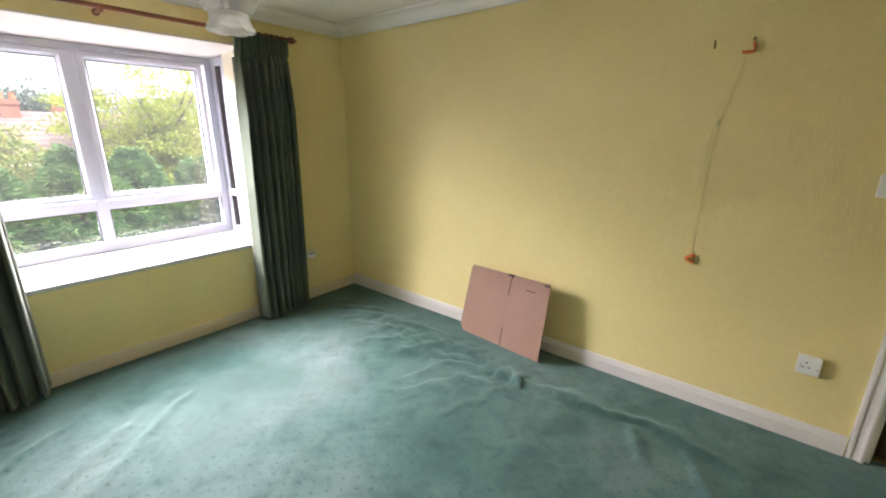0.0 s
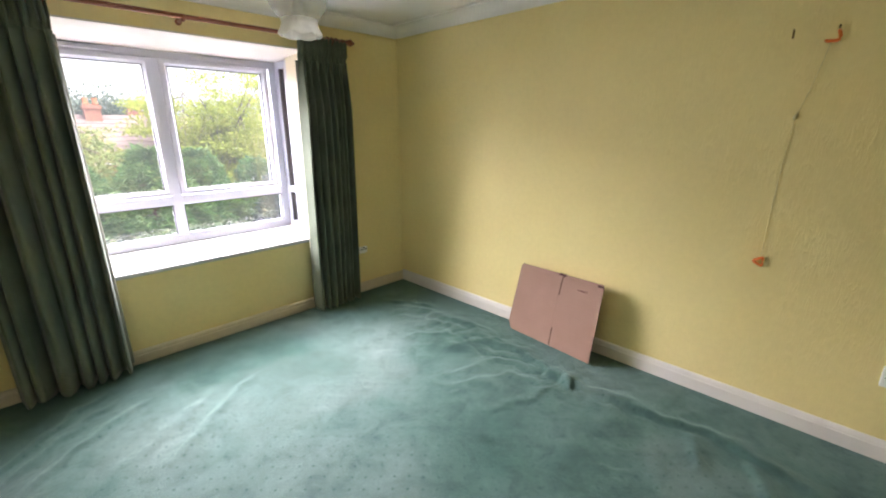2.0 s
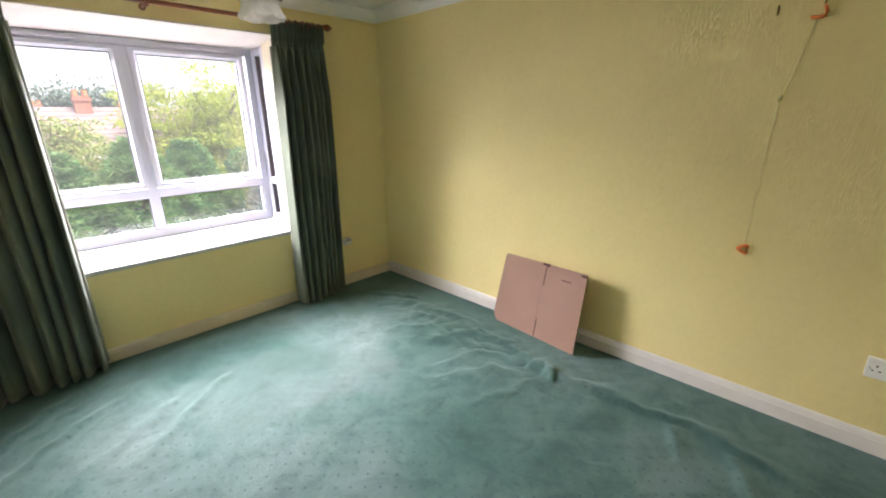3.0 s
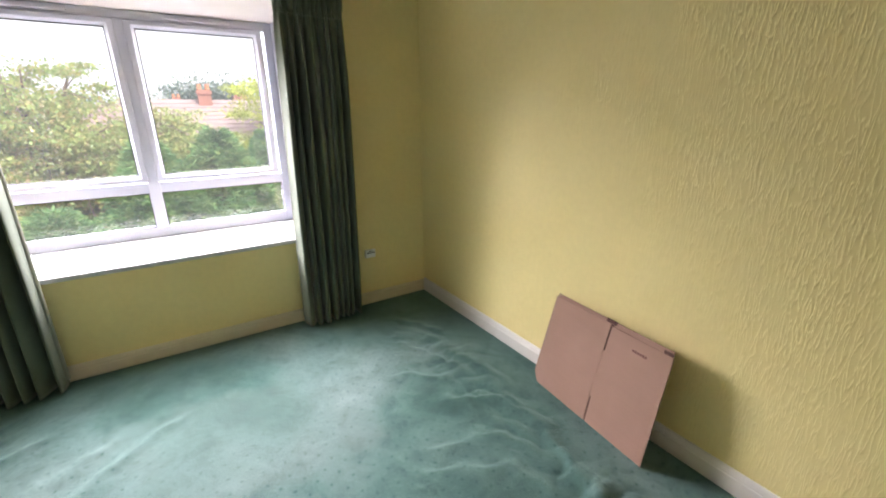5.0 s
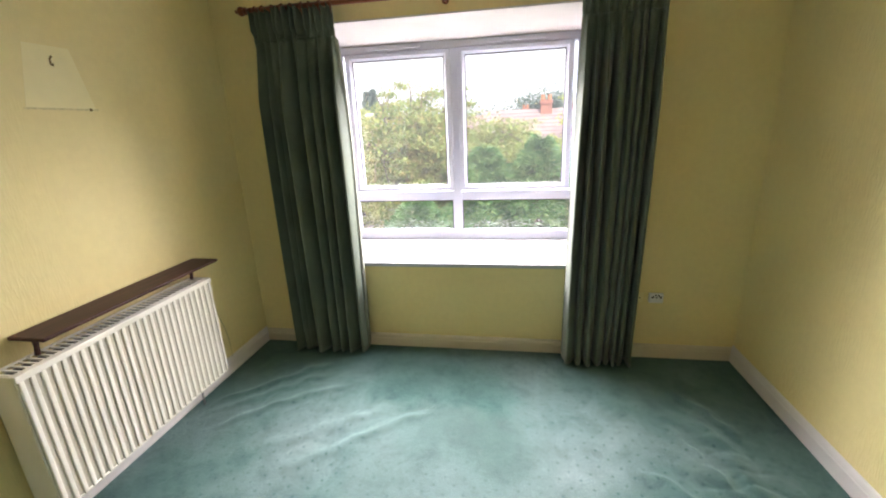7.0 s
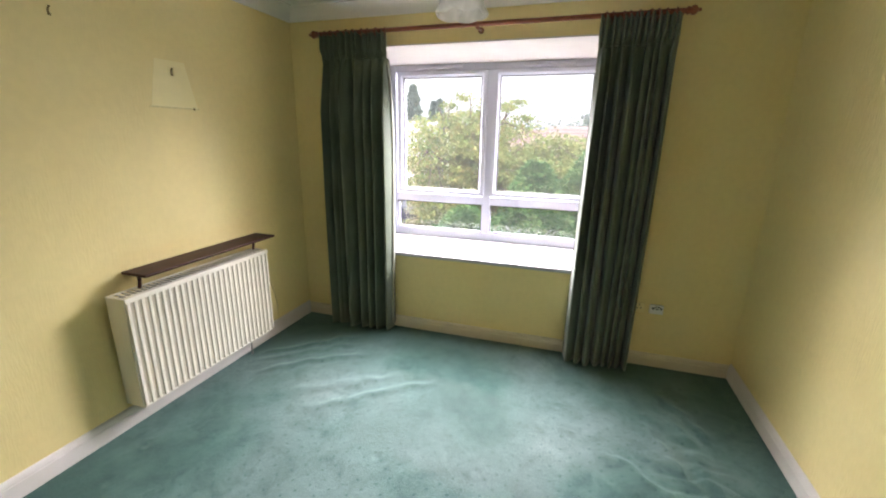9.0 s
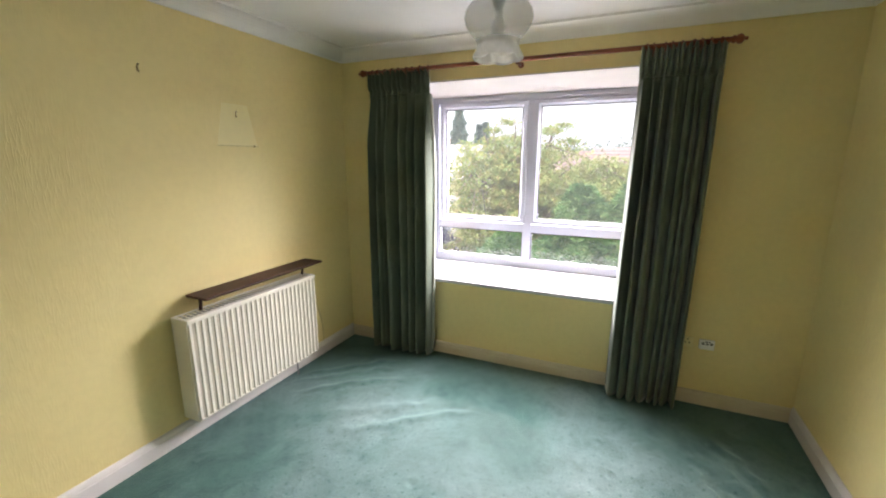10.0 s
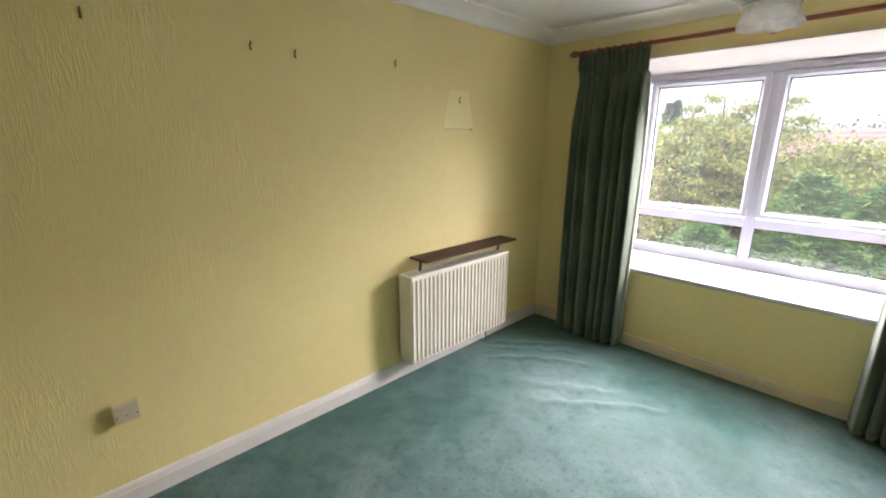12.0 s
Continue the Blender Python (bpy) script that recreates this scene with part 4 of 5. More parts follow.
lathe(bm, [(0.001, 2.125), (0.014, 2.124), (0.019, 2.112), (0.019, 2.085), (0.023, 2.080), (0.023, 2.062), (0.016, 2.058), (0.016, 2.040), (0.001, 2.038)], (PX, PY, 0), 20)
under("lampholder", bm, GREYM, pend, "dark grey lampholder", True)
bm = bmesh.new()
lathe(bm, [(0.001, 1.955), (0.012, 1.957), (0.024, 1.968), (0.028, 1.985), (0.024, 2.004), (0.015, 2.024), (0.013, 2.042)], (PX, PY, 0), 20)
under("bulb", bm, SHADE_FROST, pend, "unlit pearl bulb", True)
under("flex", tube(bmesh.new(), [(PX, PY, 2.12), (PX + 0.001, PY, 2.20), (PX, PY, 2.285)], 0.0032, 8), SOCKET, pend, "white flex")
bm = bmesh.new()
lathe(bm, [(0.004, 2.256), (0.020, 2.258), (0.040, 2.268), (0.044, 2.278), (0.044, 2.2895)], (PX, PY, 0), 24)
under("ceiling_rose", bm, SOCKET, pend, "white ceiling rose", True)

# ---- cardboard ----
cardb = empty("cardboard_box", (-1.35, 2.38, 0.0), "flattened brown cardboard box leaning against the wall", "cardboard box")
CBL, CBR, CTR, CTL = Vector((-1.705, 2.372, 0.004)), Vector((-1.015, 2.300, 0.010)), Vector((-0.997, 2.376, 0.530)), Vector((-1.673, 2.484, 0.497))


def sheet(u0, u1, v0, v1, off, thick=0.004, n=8, cut=0.0):
    """A slightly bowed sheet on the leaning board, off metres in front of it; cut takes the lower left corner off."""
    bm = bmesh.new()
    nrm = (CBR - CBL).cross(CTL - CBL).normalized()
    lay = []
    for side in (0, thick):
        g = []
        for i in range(n + 1):
            row = []
            for j in range(n + 1):
                u, v = u0 + (u1 - u0) * i / n, v0 + (v1 - v0) * j / n
                if cut and v < cut and u < cut:
                    u = max(u, cut * 0.6 * (1 - v / cut))
                p = CBL * (1 - u) * (1 - v) + CBR * u * (1 - v) + CTR * u * v + CTL * (1 - u) * v
                bow = 0.006 * math.sin(math.pi * u) * math.sin(math.pi * v)
                row.append(bm.verts.new(p + nrm * (off + side + bow)))
            g.append(row)
        lay.append(g)
    a, b = lay
    for i in range(n):
        for j in range(n):
            bm.faces.new((a[i][j], a[i][j + 1], a[i + 1][j + 1], a[i + 1][j]))
            bm.faces.new((b[i][j], b[i + 1][j], b[i + 1][j + 1], b[i][j + 1]))
    rim = [(i, 0) for i in range(n)] + [(n, j) for j in range(n)] + [(i, n) for i in range(n, 0, -1)] + [(0, j) for j in range(n, 0, -1)]
    for (i0, j0), (i1, j1) in zip(rim, rim[1:] + rim[:1]):
        bm.faces.new((a[i0][j0], a[i1][j1], b[i1][j1], b[i0][j0]))
    bmesh.ops.recalc_face_normals(bm, faces=bm.faces[:])
    return bm


UF = 0.550
under("back_panel", sheet(0.0, 0.985, 0.03, 1.0, -0.012, 0.004, 8, 0.05), CARD, cardb, "rear sheet showing along the top edge")
under("left_panel", sheet(0.0, UF - 0.0065, 0.0, 0.975, 0.0, 0.004, 10, 0.09), CARD, cardb)
under("right_panel", sheet(UF + 0.0065, 1.0, 0.0, 0.960, 0.0, 0.004, 10), CARD, cardb)
under("fold", sheet(UF - 0.0075, UF + 0.0075, 0.26, 0.72, -0.001, 0.0042, 3), CARD, cardb, "creased joint of the two flaps")
# dark strips set inside the gaps take the place of shade in the slots
under("slot", sheet(UF - 0.010, UF + 0.010, 0.0, 0.26, -0.005, 0.002, 3), CARD_EDGE_AND_SHADE, cardb, "dark strip for the shade in the slot between the flaps")
under("slot", sheet(UF - 0.010, UF + 0.010, 0.72, 0.97, -0.005, 0.002, 3), CARD_EDGE_AND_SHADE, cardb, "dark strip for the shade in the slot between the flaps")
under("torn_edge", sheet(0.490, 0.575, 0.972, 1.006, -0.009, 0.003, 3), CARD_EDGE_AND_SHADE, cardb, "torn corrugated edge")
under("torn_edge", sheet(0.93, 0.992, 0.958, 0.985, -0.006, 0.003, 3), CARD_EDGE_AND_SHADE, cardb, "torn corrugated edge")
for k in range(6):
    u0 = 0.745 + k * 0.018
    under("stamp_bar", sheet(u0, u0 + 0.012, 0.846, 0.866, 0.0045, 0.0006, 1), INK, cardb, "illegible dark printed mark")

# ---- sockets, plates, hooks ----


def plate(name, label, category, wall, c, w, h, d, mat, holes, group=""):
    """A plate on a wall. wall: 'L', 'R' or 'W'; c: place along the wall and height; holes: (along, up, wide, high)."""
    turn = {'L': Matrix.Rotation(math.pi, 4, 'Z'), 'R': Matrix.Identity(4), 'W': Matrix.Rotation(math.pi / 2, 4, 'Z')}[wall]
    at = {'L': (c[0], YL, c[1]), 'R': (c[0], YR, c[1]), 'W': (XW, c[0], c[1])}[wall]
    thing = empty(name, at, label, category, group)
    bm = boxes((-w / 2, w / 2, -d, -0.001, -h / 2, h / 2), bevel=0.004, seg=2)
    bm.transform(turn)
    part("face", bm, mat, thing)
    for nm, hx, hz, hw, hh, hm in holes:
        bm = boxes((hx - hw / 2, hx + hw / 2, -d - 0.0012, -d + 0.002, hz - hh / 2, hz + hh / 2), bevel=min(hw, hh) * 0.2)
        bm.transform(turn)
        part(nm, bm, hm, thing)
    return thing


def pins(cx, cz):
    return [("pin_hole", cx, cz + 0.014, 0.006, 0.010, BLACK), ("pin_hole", cx - 0.011, cz - 0.008, 0.009, 0.006, BLACK), ("pin_hole", cx + 0.011, cz - 0.008, 0.009, 0.006, BLACK)]


plate("wall_socket", "white single switched wall socket above the skirting", "socket", 'R', (0.268, 0.410), 0.086, 0.090, 0.030, SOCKET,
      pins(-0.010, 0.0) + [("switch_rocker", 0.026, 0.020, 0.012, 0.020, SOCKET), ("screw", -0.030, 0.0, 0.006, 0.006, GREYM), ("screw", 0.034, -0.010, 0.006, 0.006, GREYM)])
plate("light_switch", "white light switch beside the doorway", "switch", 'R', (0.366, 1.262), 0.088, 0.094, 0.012, SOCKET, [("switch_rocker", 0, 0, 0.016, 0.028, SOCKET)])
plate("wall_socket", "white double wall socket above the skirting", "socket", 'L', (0.264, 0.445), 0.146, 0.086, 0.012, SOCKET,
      pins(-0.042, -0.008) + pins(0.042, -0.008) + [("switch_rocker", -0.020, 0.026, 0.012, 0.018, SOCKET), ("switch_rocker", 0.020, 0.026, 0.012, 0.018, SOCKET)])
plate("blank_plate", "beige blanking box on the wall above the skirting", "wall plate", 'L', (-0.180, 0.436), 0.086, 0.082, 0.034, BEIGE,
      [("screw", -0.034, -0.012, 0.006, 0.006, BLACK), ("screw", 0.0, -0.012, 0.005, 0.005, BLACK), ("screw", 0.034, -0.012, 0.006, 0.006, BLACK)])
plate("phone_socket", "small white telephone socket below the window wall curtain", "socket", 'W', (2.030, 0.402), 0.080, 0.060, 0.022, SOCKET,
      [("pin_hole", -0.020, 0.008, 0.015, 0.014, BLACK), ("pin_hole", -0.004, 0.019, 0.013, 0.010, BLACK), ("pin_hole", 0.012, 0.019, 0.013, 0.010, BLACK), ("pin_hole", 0.024, 0.008, 0.015, 0.014, BLACK), ("pin_hole", 0.002, 0.005, 0.017, 0.009, BLACK)])
plate("aerial_socket", "flat cream single socket painted with the wall", "socket", 'W', (1.925, 0.402), 0.072, 0.066, 0.008, MARK, pins(0.004, 0.004))
plate("fused_spur", "small beige fused spur beside the radiator", "wall plate", 'L', (-2.62, 0.500), 0.060, 0.086, 0.010, BEIGE, [("screw", 0, 0.02, 0.005, 0.005, GREYM)])
wire = empty("loose_cable", (-2.66, YL, 0.45), "thin cream cable hanging from the fused spur", "cable")
under("cable", tube(bmesh.new(), [(-2.635, YL + 0.012, 0.470), (-2.655, YL + 0.010, 0.40), (-2.690, YL + 0.008, 0.30), (-2.705, YL + 0.008, 0.20), (-2.70, YL + 0.012, 0.10)], 0.0022, 6), CORD, wire, smooth=True)


def nail(x, z, wall):
    y = YL if wall == 'L' else YR
    s = 1 if wall == 'L' else -1
    thing = empty("picture_hook", (x, y, z), "small tarnished brass picture hook nailed to the wallpaper", "picture hook", "picture hooks on the walls")
    bm = bmesh.new()
    box(bm, x - 0.0042, x + 0.0042, min(y, y + s * 0.002), max(y, y + s * 0.002), z - 0.012, z + 0.012, bevel=0.0008)
    tube(bm, [(x, y + s * 0.002, z - 0.010), (x, y + s * 0.009, z - 0.014), (x, y + s * 0.011, z - 0.006)], 0.0026, 8)
    under("hook", bm, BRASS, thing)
    bm = bmesh.new()
    tube(bm, [(x, y + s * 0.001, z + 0.010), (x, y + s * 0.012, z + 0.020)], [0.0025, 0.004], 8)
    under("nail", bm, BRASS, thing)


for x, z in ((-0.283, 1.902), (-0.829, 1.879), (-1.025, 1.872), (-1.595, 1.899), (-2.10, 1.742)):
    nail(x, z, 'L')
nail(-0.347, 1.858, 'R')
mark = empty("picture_mark", (-2.10, YL, 1.57), "pale rectangle where a picture hung on the paper", "wall mark")
patch = boxes((-2.235, -1.965, YL - 0.002, YL + 0.0012, 1.572, 1.80))
for v in patch.verts:
    if v.co.z > 1.7:
        v.co.x = -2.10 + (v.co.x + 2.10) * 0.62
under("pale_patch", patch, MARK, mark)
under("dust_line", boxes((-2.243, -1.957, YL - 0.002, YL + 0.0022, 1.566, 1.573)), PENCIL, mark, "brown dust line along the bottom")
under("peg", boxes((-2.215, -2.205, YL - 0.001, YL + 0.006, 1.564, 1.575), bevel=0.001), BRASS, mark)

pull = empty("pull_cord", (-0.24, YR, 1.83), "emergency pull cord with two orange triangular handles", "pull cord")


def triangle(cx, cz, turn, size):
    bm = bmesh.new()
    pts = []
    for k in range(3):
        a = math.radians(turn + 120 * k)
        pts.append(Vector((cx + size * math.cos(a), YR - 0.012, cz + size * math.sin(a))))
    loop = []
    for k in range(3):
        p, q_, r_ = pts[k - 1], pts[k], pts[(k + 1) % 3]
        loop += [q_ + (p - q_) * 0.22, q_ + (p - q_) * 0.06 + (r_ - q_) * 0.06, q_ + (r_ - q_) * 0.22]
    tube(bm, loop + [loop[0], loop[1]], 0.0065, 8, False)
    return bm


bent = [(-0.2335, 1.822), (-0.226, 1.8165), (-0.198, 1.8160), (-0.1885, 1.8195), (-0.1865, 1.829), (-0.1925, 1.849), (-0.1965, 1.858)]
under("handle", tube(bmesh.new(), [(x, YR - 0.012, z) for x, z in bent], [0.0060, 0.0068, 0.0070, 0.0072, 0.0070, 0.0062, 0.0056], 8), ORANGE, pull, "orange plastic triangle, hung up edge-on", True)
under("handle", triangle(-0.290, 0.825, 60, 0.029), ORANGE, pull, "orange plastic triangle", True)
yc = YR - 0.003
under("cord", tube(bmesh.new(), [(-0.213, yc, 1.815), (-0.225, yc, 1.74), (-0.250, yc, 1.61), (-0.276, yc, 1.513), (-0.283, yc, 1.35), (-0.288, yc, 1.10), (-0.290, yc, 0.95), (-0.286, yc, 0.845)], 0.0012, 6), CORD, pull, smooth=True)
bm = bmesh.new()
tube(bm, [(-0.2735, yc, 1.527), (-0.2755, yc, 1.517), (-0.278, yc, 1.506), (-0.278, yc, 1.499)], [0.004, 0.008, 0.008, 0.004], 10)
under("knot", bm, CORD, pull, "dark knot in the cord", True)
under("hook", tube(bmesh.new(), [(-0.196, YR, 1.872), (-0.196, YR - 0.012, 1.874), (-0.197, YR - 0.014, 1.862)], 0.004, 8), BRASS, pull, "brass hook", True)

# ---- outside ----
GZ0 = -3.2
structure("ground", boxes((-900, 300, -700, 700, GZ0 - 0.3, GZ0)), GRASS, "grass and soil outside the building", "ground")
structure("road", boxes((-27, -18.5, -300, 300, GZ0 + 0.004, GZ0 + 0.03)), ASPHALT, "grey asphalt road", "road")
structure("pavement", boxes((-18.5, -16.5, -300, 300, GZ0 + 0.004, GZ0 + 0.13), bevel=0.02), plain("pavement_slabs", (0.13, 0.13, 0.125), 0.9, 0.12, 1.5, 0.4), "pale concrete pavement with kerb", "pavement")
structure("building_base", boxes((XW - T - 0.002, XB + T, YL - T, YR + T, GZ0, -0.152), (DX0 - 0.6, XB + 0.22, YR + T + 0.002, 3.8, GZ0, -0.122)), BRICK, "plain brick storey below the room", "wall")
structure("wall_outer", boxes((XW - T - 0.16, XW - T - 0.004, -6, OY0 - 0.10, GZ0, 3.2), (XW - T - 0.16, XW - T - 0.004, OY1 + 0.10, 7, GZ0, 3.2),
                              (XW - T - 0.16, XW - T - 0.004, OY0 - 0.10, OY1 + 0.10, GZ0, 0.35), (XW - T - 0.16, XW - T - 0.004, OY0 - 0.10, OY1 + 0.10, 2.302, 3.2)),
          BRICK, "red brick outer wall of the building", "wall")


def leaves(name, P, D, length, width, mat, parent, label):
    """Many small leaves: base points P, directions D, one diamond each."""
    n = len(P)
    r = np.random.default_rng(n)
    D = D / np.linalg.norm(D, axis=1, keepdims=True)
    S = np.cross(D, r.normal(size=(n, 3)))
    S /= np.linalg.norm(S, axis=1, keepdims=True)
    L = (length * r.uniform(0.6, 1.3, n))[:, None]
    W = (width * r.uniform(0.6, 1.3, n))[:, None]
    V = np.stack([P, P + D * L * 0.5 + S * W * 0.5, P + D * L, P + D * L * 0.5 - S * W * 0.5], 1).reshape(-1, 3)
    V = V - np.array(parent.location)
    F = np.arange(4 * n).reshape(n, 4)
    me_ = bpy.data.meshes.new(name)
    me_.from_pydata(V.tolist(), [], F.tolist())
    me_.materials.append(mat)
    ob = new(name, me_)
    ob.parent = parent
    return tagged(ob, label, kind="stuff")


def broad_tree(at, top, spread, clumps, per, leaf, mat, label, seed, low=0.25, airy=0.5):
    """Trunk, limbs and a crown of leaf clumps set on twigs at the limbs' ends."""
    r = np.random.default_rng(seed)
    thing = empty("tree", at, label, "tree")
    h = top - at[2]
    bm = bmesh.new()
    fork = Vector((at[0], at[1], at[2] + h * 0.42))
    tube(bm, [at, (at[0] + 0.06, at[1] - 0.05, at[2] + h * 0.2), fork], [0.18, 0.14, 0.12], 9)
    centres = []
    limbs = 11
    for k in range(limbs):
        a = 2 * math.pi * (k + r.uniform(-0.3, 0.3)) / limbs
        rad_ = spread * r.uniform(0.35, 0.95)
        tip = Vector((at[0] + rad_ * math.cos(a), at[1] + rad_ * math.sin(a), at[2] + h * (1 - 0.55 * (rad_ / spread) ** 2 * r.uniform(0.5, 1.2))))
        midp = fork.lerp(tip, 0.5) + Vector((0, 0, h * 0.04))
        tube(bm, [fork - Vector((0, 0, h * r.uniform(0, 0.15))), midp, tip], [0.07, 0.04, 0.012], 6)
        for j in range(clumps // limbs):
            f = r.uniform(0.3, 1.05)
            c = fork.lerp(tip, f) + Vector(r.normal(size=3) * spread * 0.2)
            out_ = math.hypot(c.x - at[0], c.y - at[1]) / spread
            c.z = min(c.z, at[2] + h * (0.98 - 0.30 * out_ ** 2 + 0.05 * math.sin(5 * a + 9 * out_)))
            c.z = max(c.z - abs(r.normal()) * h * 0.20, at[2] + h * low)
            centres.append(c)
            if j % 2 == 0:
                tube(bm, [fork.lerp(tip, max(0.2, f - 0.15)), c], [0.018, 0.006], 4, False)
    part_bm = bm
    under("trunk", part_bm, BARK, thing, "grey-brown trunk and limbs")
    C = np.array(centres)
    m = len(C)
    size = spread * airy * r.uniform(0.09, 0.22, m)
    idx = r.integers(0, m, m * per)
    off = r.normal(size=(m * per, 3)) * size[idx][:, None] * np.array([1, 1, 0.36])
    P = C[idx] + off
    D = off + r.normal(size=off.shape) * 0.3 + np.array([0, 0, -0.05])
    leaves("crown", P, D, leaf, leaf * 0.55, mat, thing, "loose leafy crown with gaps")
    return thing


def conifer(at, top, spread, sprays, per, mat, label, seed, droop=0.25, power=0.75):
    """A leader with tiers of drooping feathery sprays."""
    r = np.random.default_rng(seed)
    thing = empty("conifer", at, label, "conifer tree")
    h = top - at[2]
    bm = bmesh.new()
    tube(bm, [at, (at[0], at[1], at[2] + h * 0.6), (at[0], at[1], top - 0.1)], [0.16, 0.09, 0.012], 8)
    P, D = [], []
    for k in range(sprays):
        f = r.uniform(0.0, 1.0) ** 0.8
        z = at[2] + h * (0.08 + 0.9 * f)
        a = r.uniform(0, 2 * math.pi)
        R = spread * (1 - f) ** power * r.uniform(0.62, 1.22) * (1 + 0.16 * math.sin(3 * a + 9 * f + seed)) + 0.08
        out = np.array([math.cos(a), math.sin(a), 0])
        if k % 12 == 0:
            tube(bm, [(at[0], at[1], z - 0.1 * R), (at[0] + out[0] * R * 0.8, at[1] + out[1] * R * 0.8, z)], [0.018, 0.006], 4, False)
        t_ = r.uniform(0.45, 1.0, per)
        side = np.array([-out[1], out[0], 0])
        wob_ = r.normal(size=per) * 0.16 * R * (1.1 - t_)
        base_ = np.array([at[0], at[1], z]) + out * (R * t_)[:, None] + side * (wob_ + r.normal(size=per) * 0.05)[:, None]
        base_[:, 2] += R * (0.18 * np.sin(t_ * 2.6) - droop * t_ ** 2) + r.normal(size=per) * 0.04
        P.append(base_)
        D.append(out * r.uniform(0.4, 1.0, per)[:, None] + side * r.normal(size=per)[:, None] * 0.7 + np.array([0, 0, 1.0]) * (r.normal(size=per) * 0.35 + 0.05)[:, None])
    under("trunk", bm, BARK, thing, "thin straight trunk")
    leaves("crown", np.concatenate(P), np.concatenate(D), 0.16, 0.03, mat, thing, "feathery drooping sprays")
    return thing


random.seed(5)
CYPRESS = "bright green feathery cypress outside the window"
conifer((-10.4, 0.55, GZ0), 0.95, 1.75, 620, 80, LEAF_CONIFER, CYPRESS, 21, power=0.72)
conifer((-10.0, 1.75, GZ0), 1.12, 1.80, 640, 80, LEAF_CONIFER, CYPRESS, 22, power=0.72)
conifer((-10.9, 2.9, GZ0), 1.02, 1.75, 600, 80, LEAF_CONIFER, CYPRESS, 25, power=0.72)
conifer((-10.3, 3.9, GZ0), 0.80, 1.6, 480, 80, LEAF_CONIFER, CYPRESS, 26, power=0.72)
conifer((-9.6, -0.9, GZ0), -0.15, 1.5, 420, 80, LEAF_CONIFER, CYPRESS, 23, power=0.6)
conifer((-9.6, 4.6, GZ0), 1.20, 1.7, 560, 80, LEAF_BLUE, "blue-green spruce outside the window", 24, power=0.7)
broad_tree((-13.6, -1.8, GZ0), 3.0, 2.6, 620, 150, 0.10, LEAF_AUTUMN, "tree with olive and russet leaves turning in autumn", 31, 0.2)
broad_tree((-15.0, 0.5, GZ0), 1.85, 2.3, 480, 150, 0.10, LEAF_AUTUMN, "tree with olive and russet leaves turning in autumn", 32, 0.2)
broad_tree((-24.0, 7.9, GZ0), 4.6, 4.6, 230, 260, 0.15, LEAF_LIME, "lime-green tree with an airy crown", 33, 0.2, 0.5)


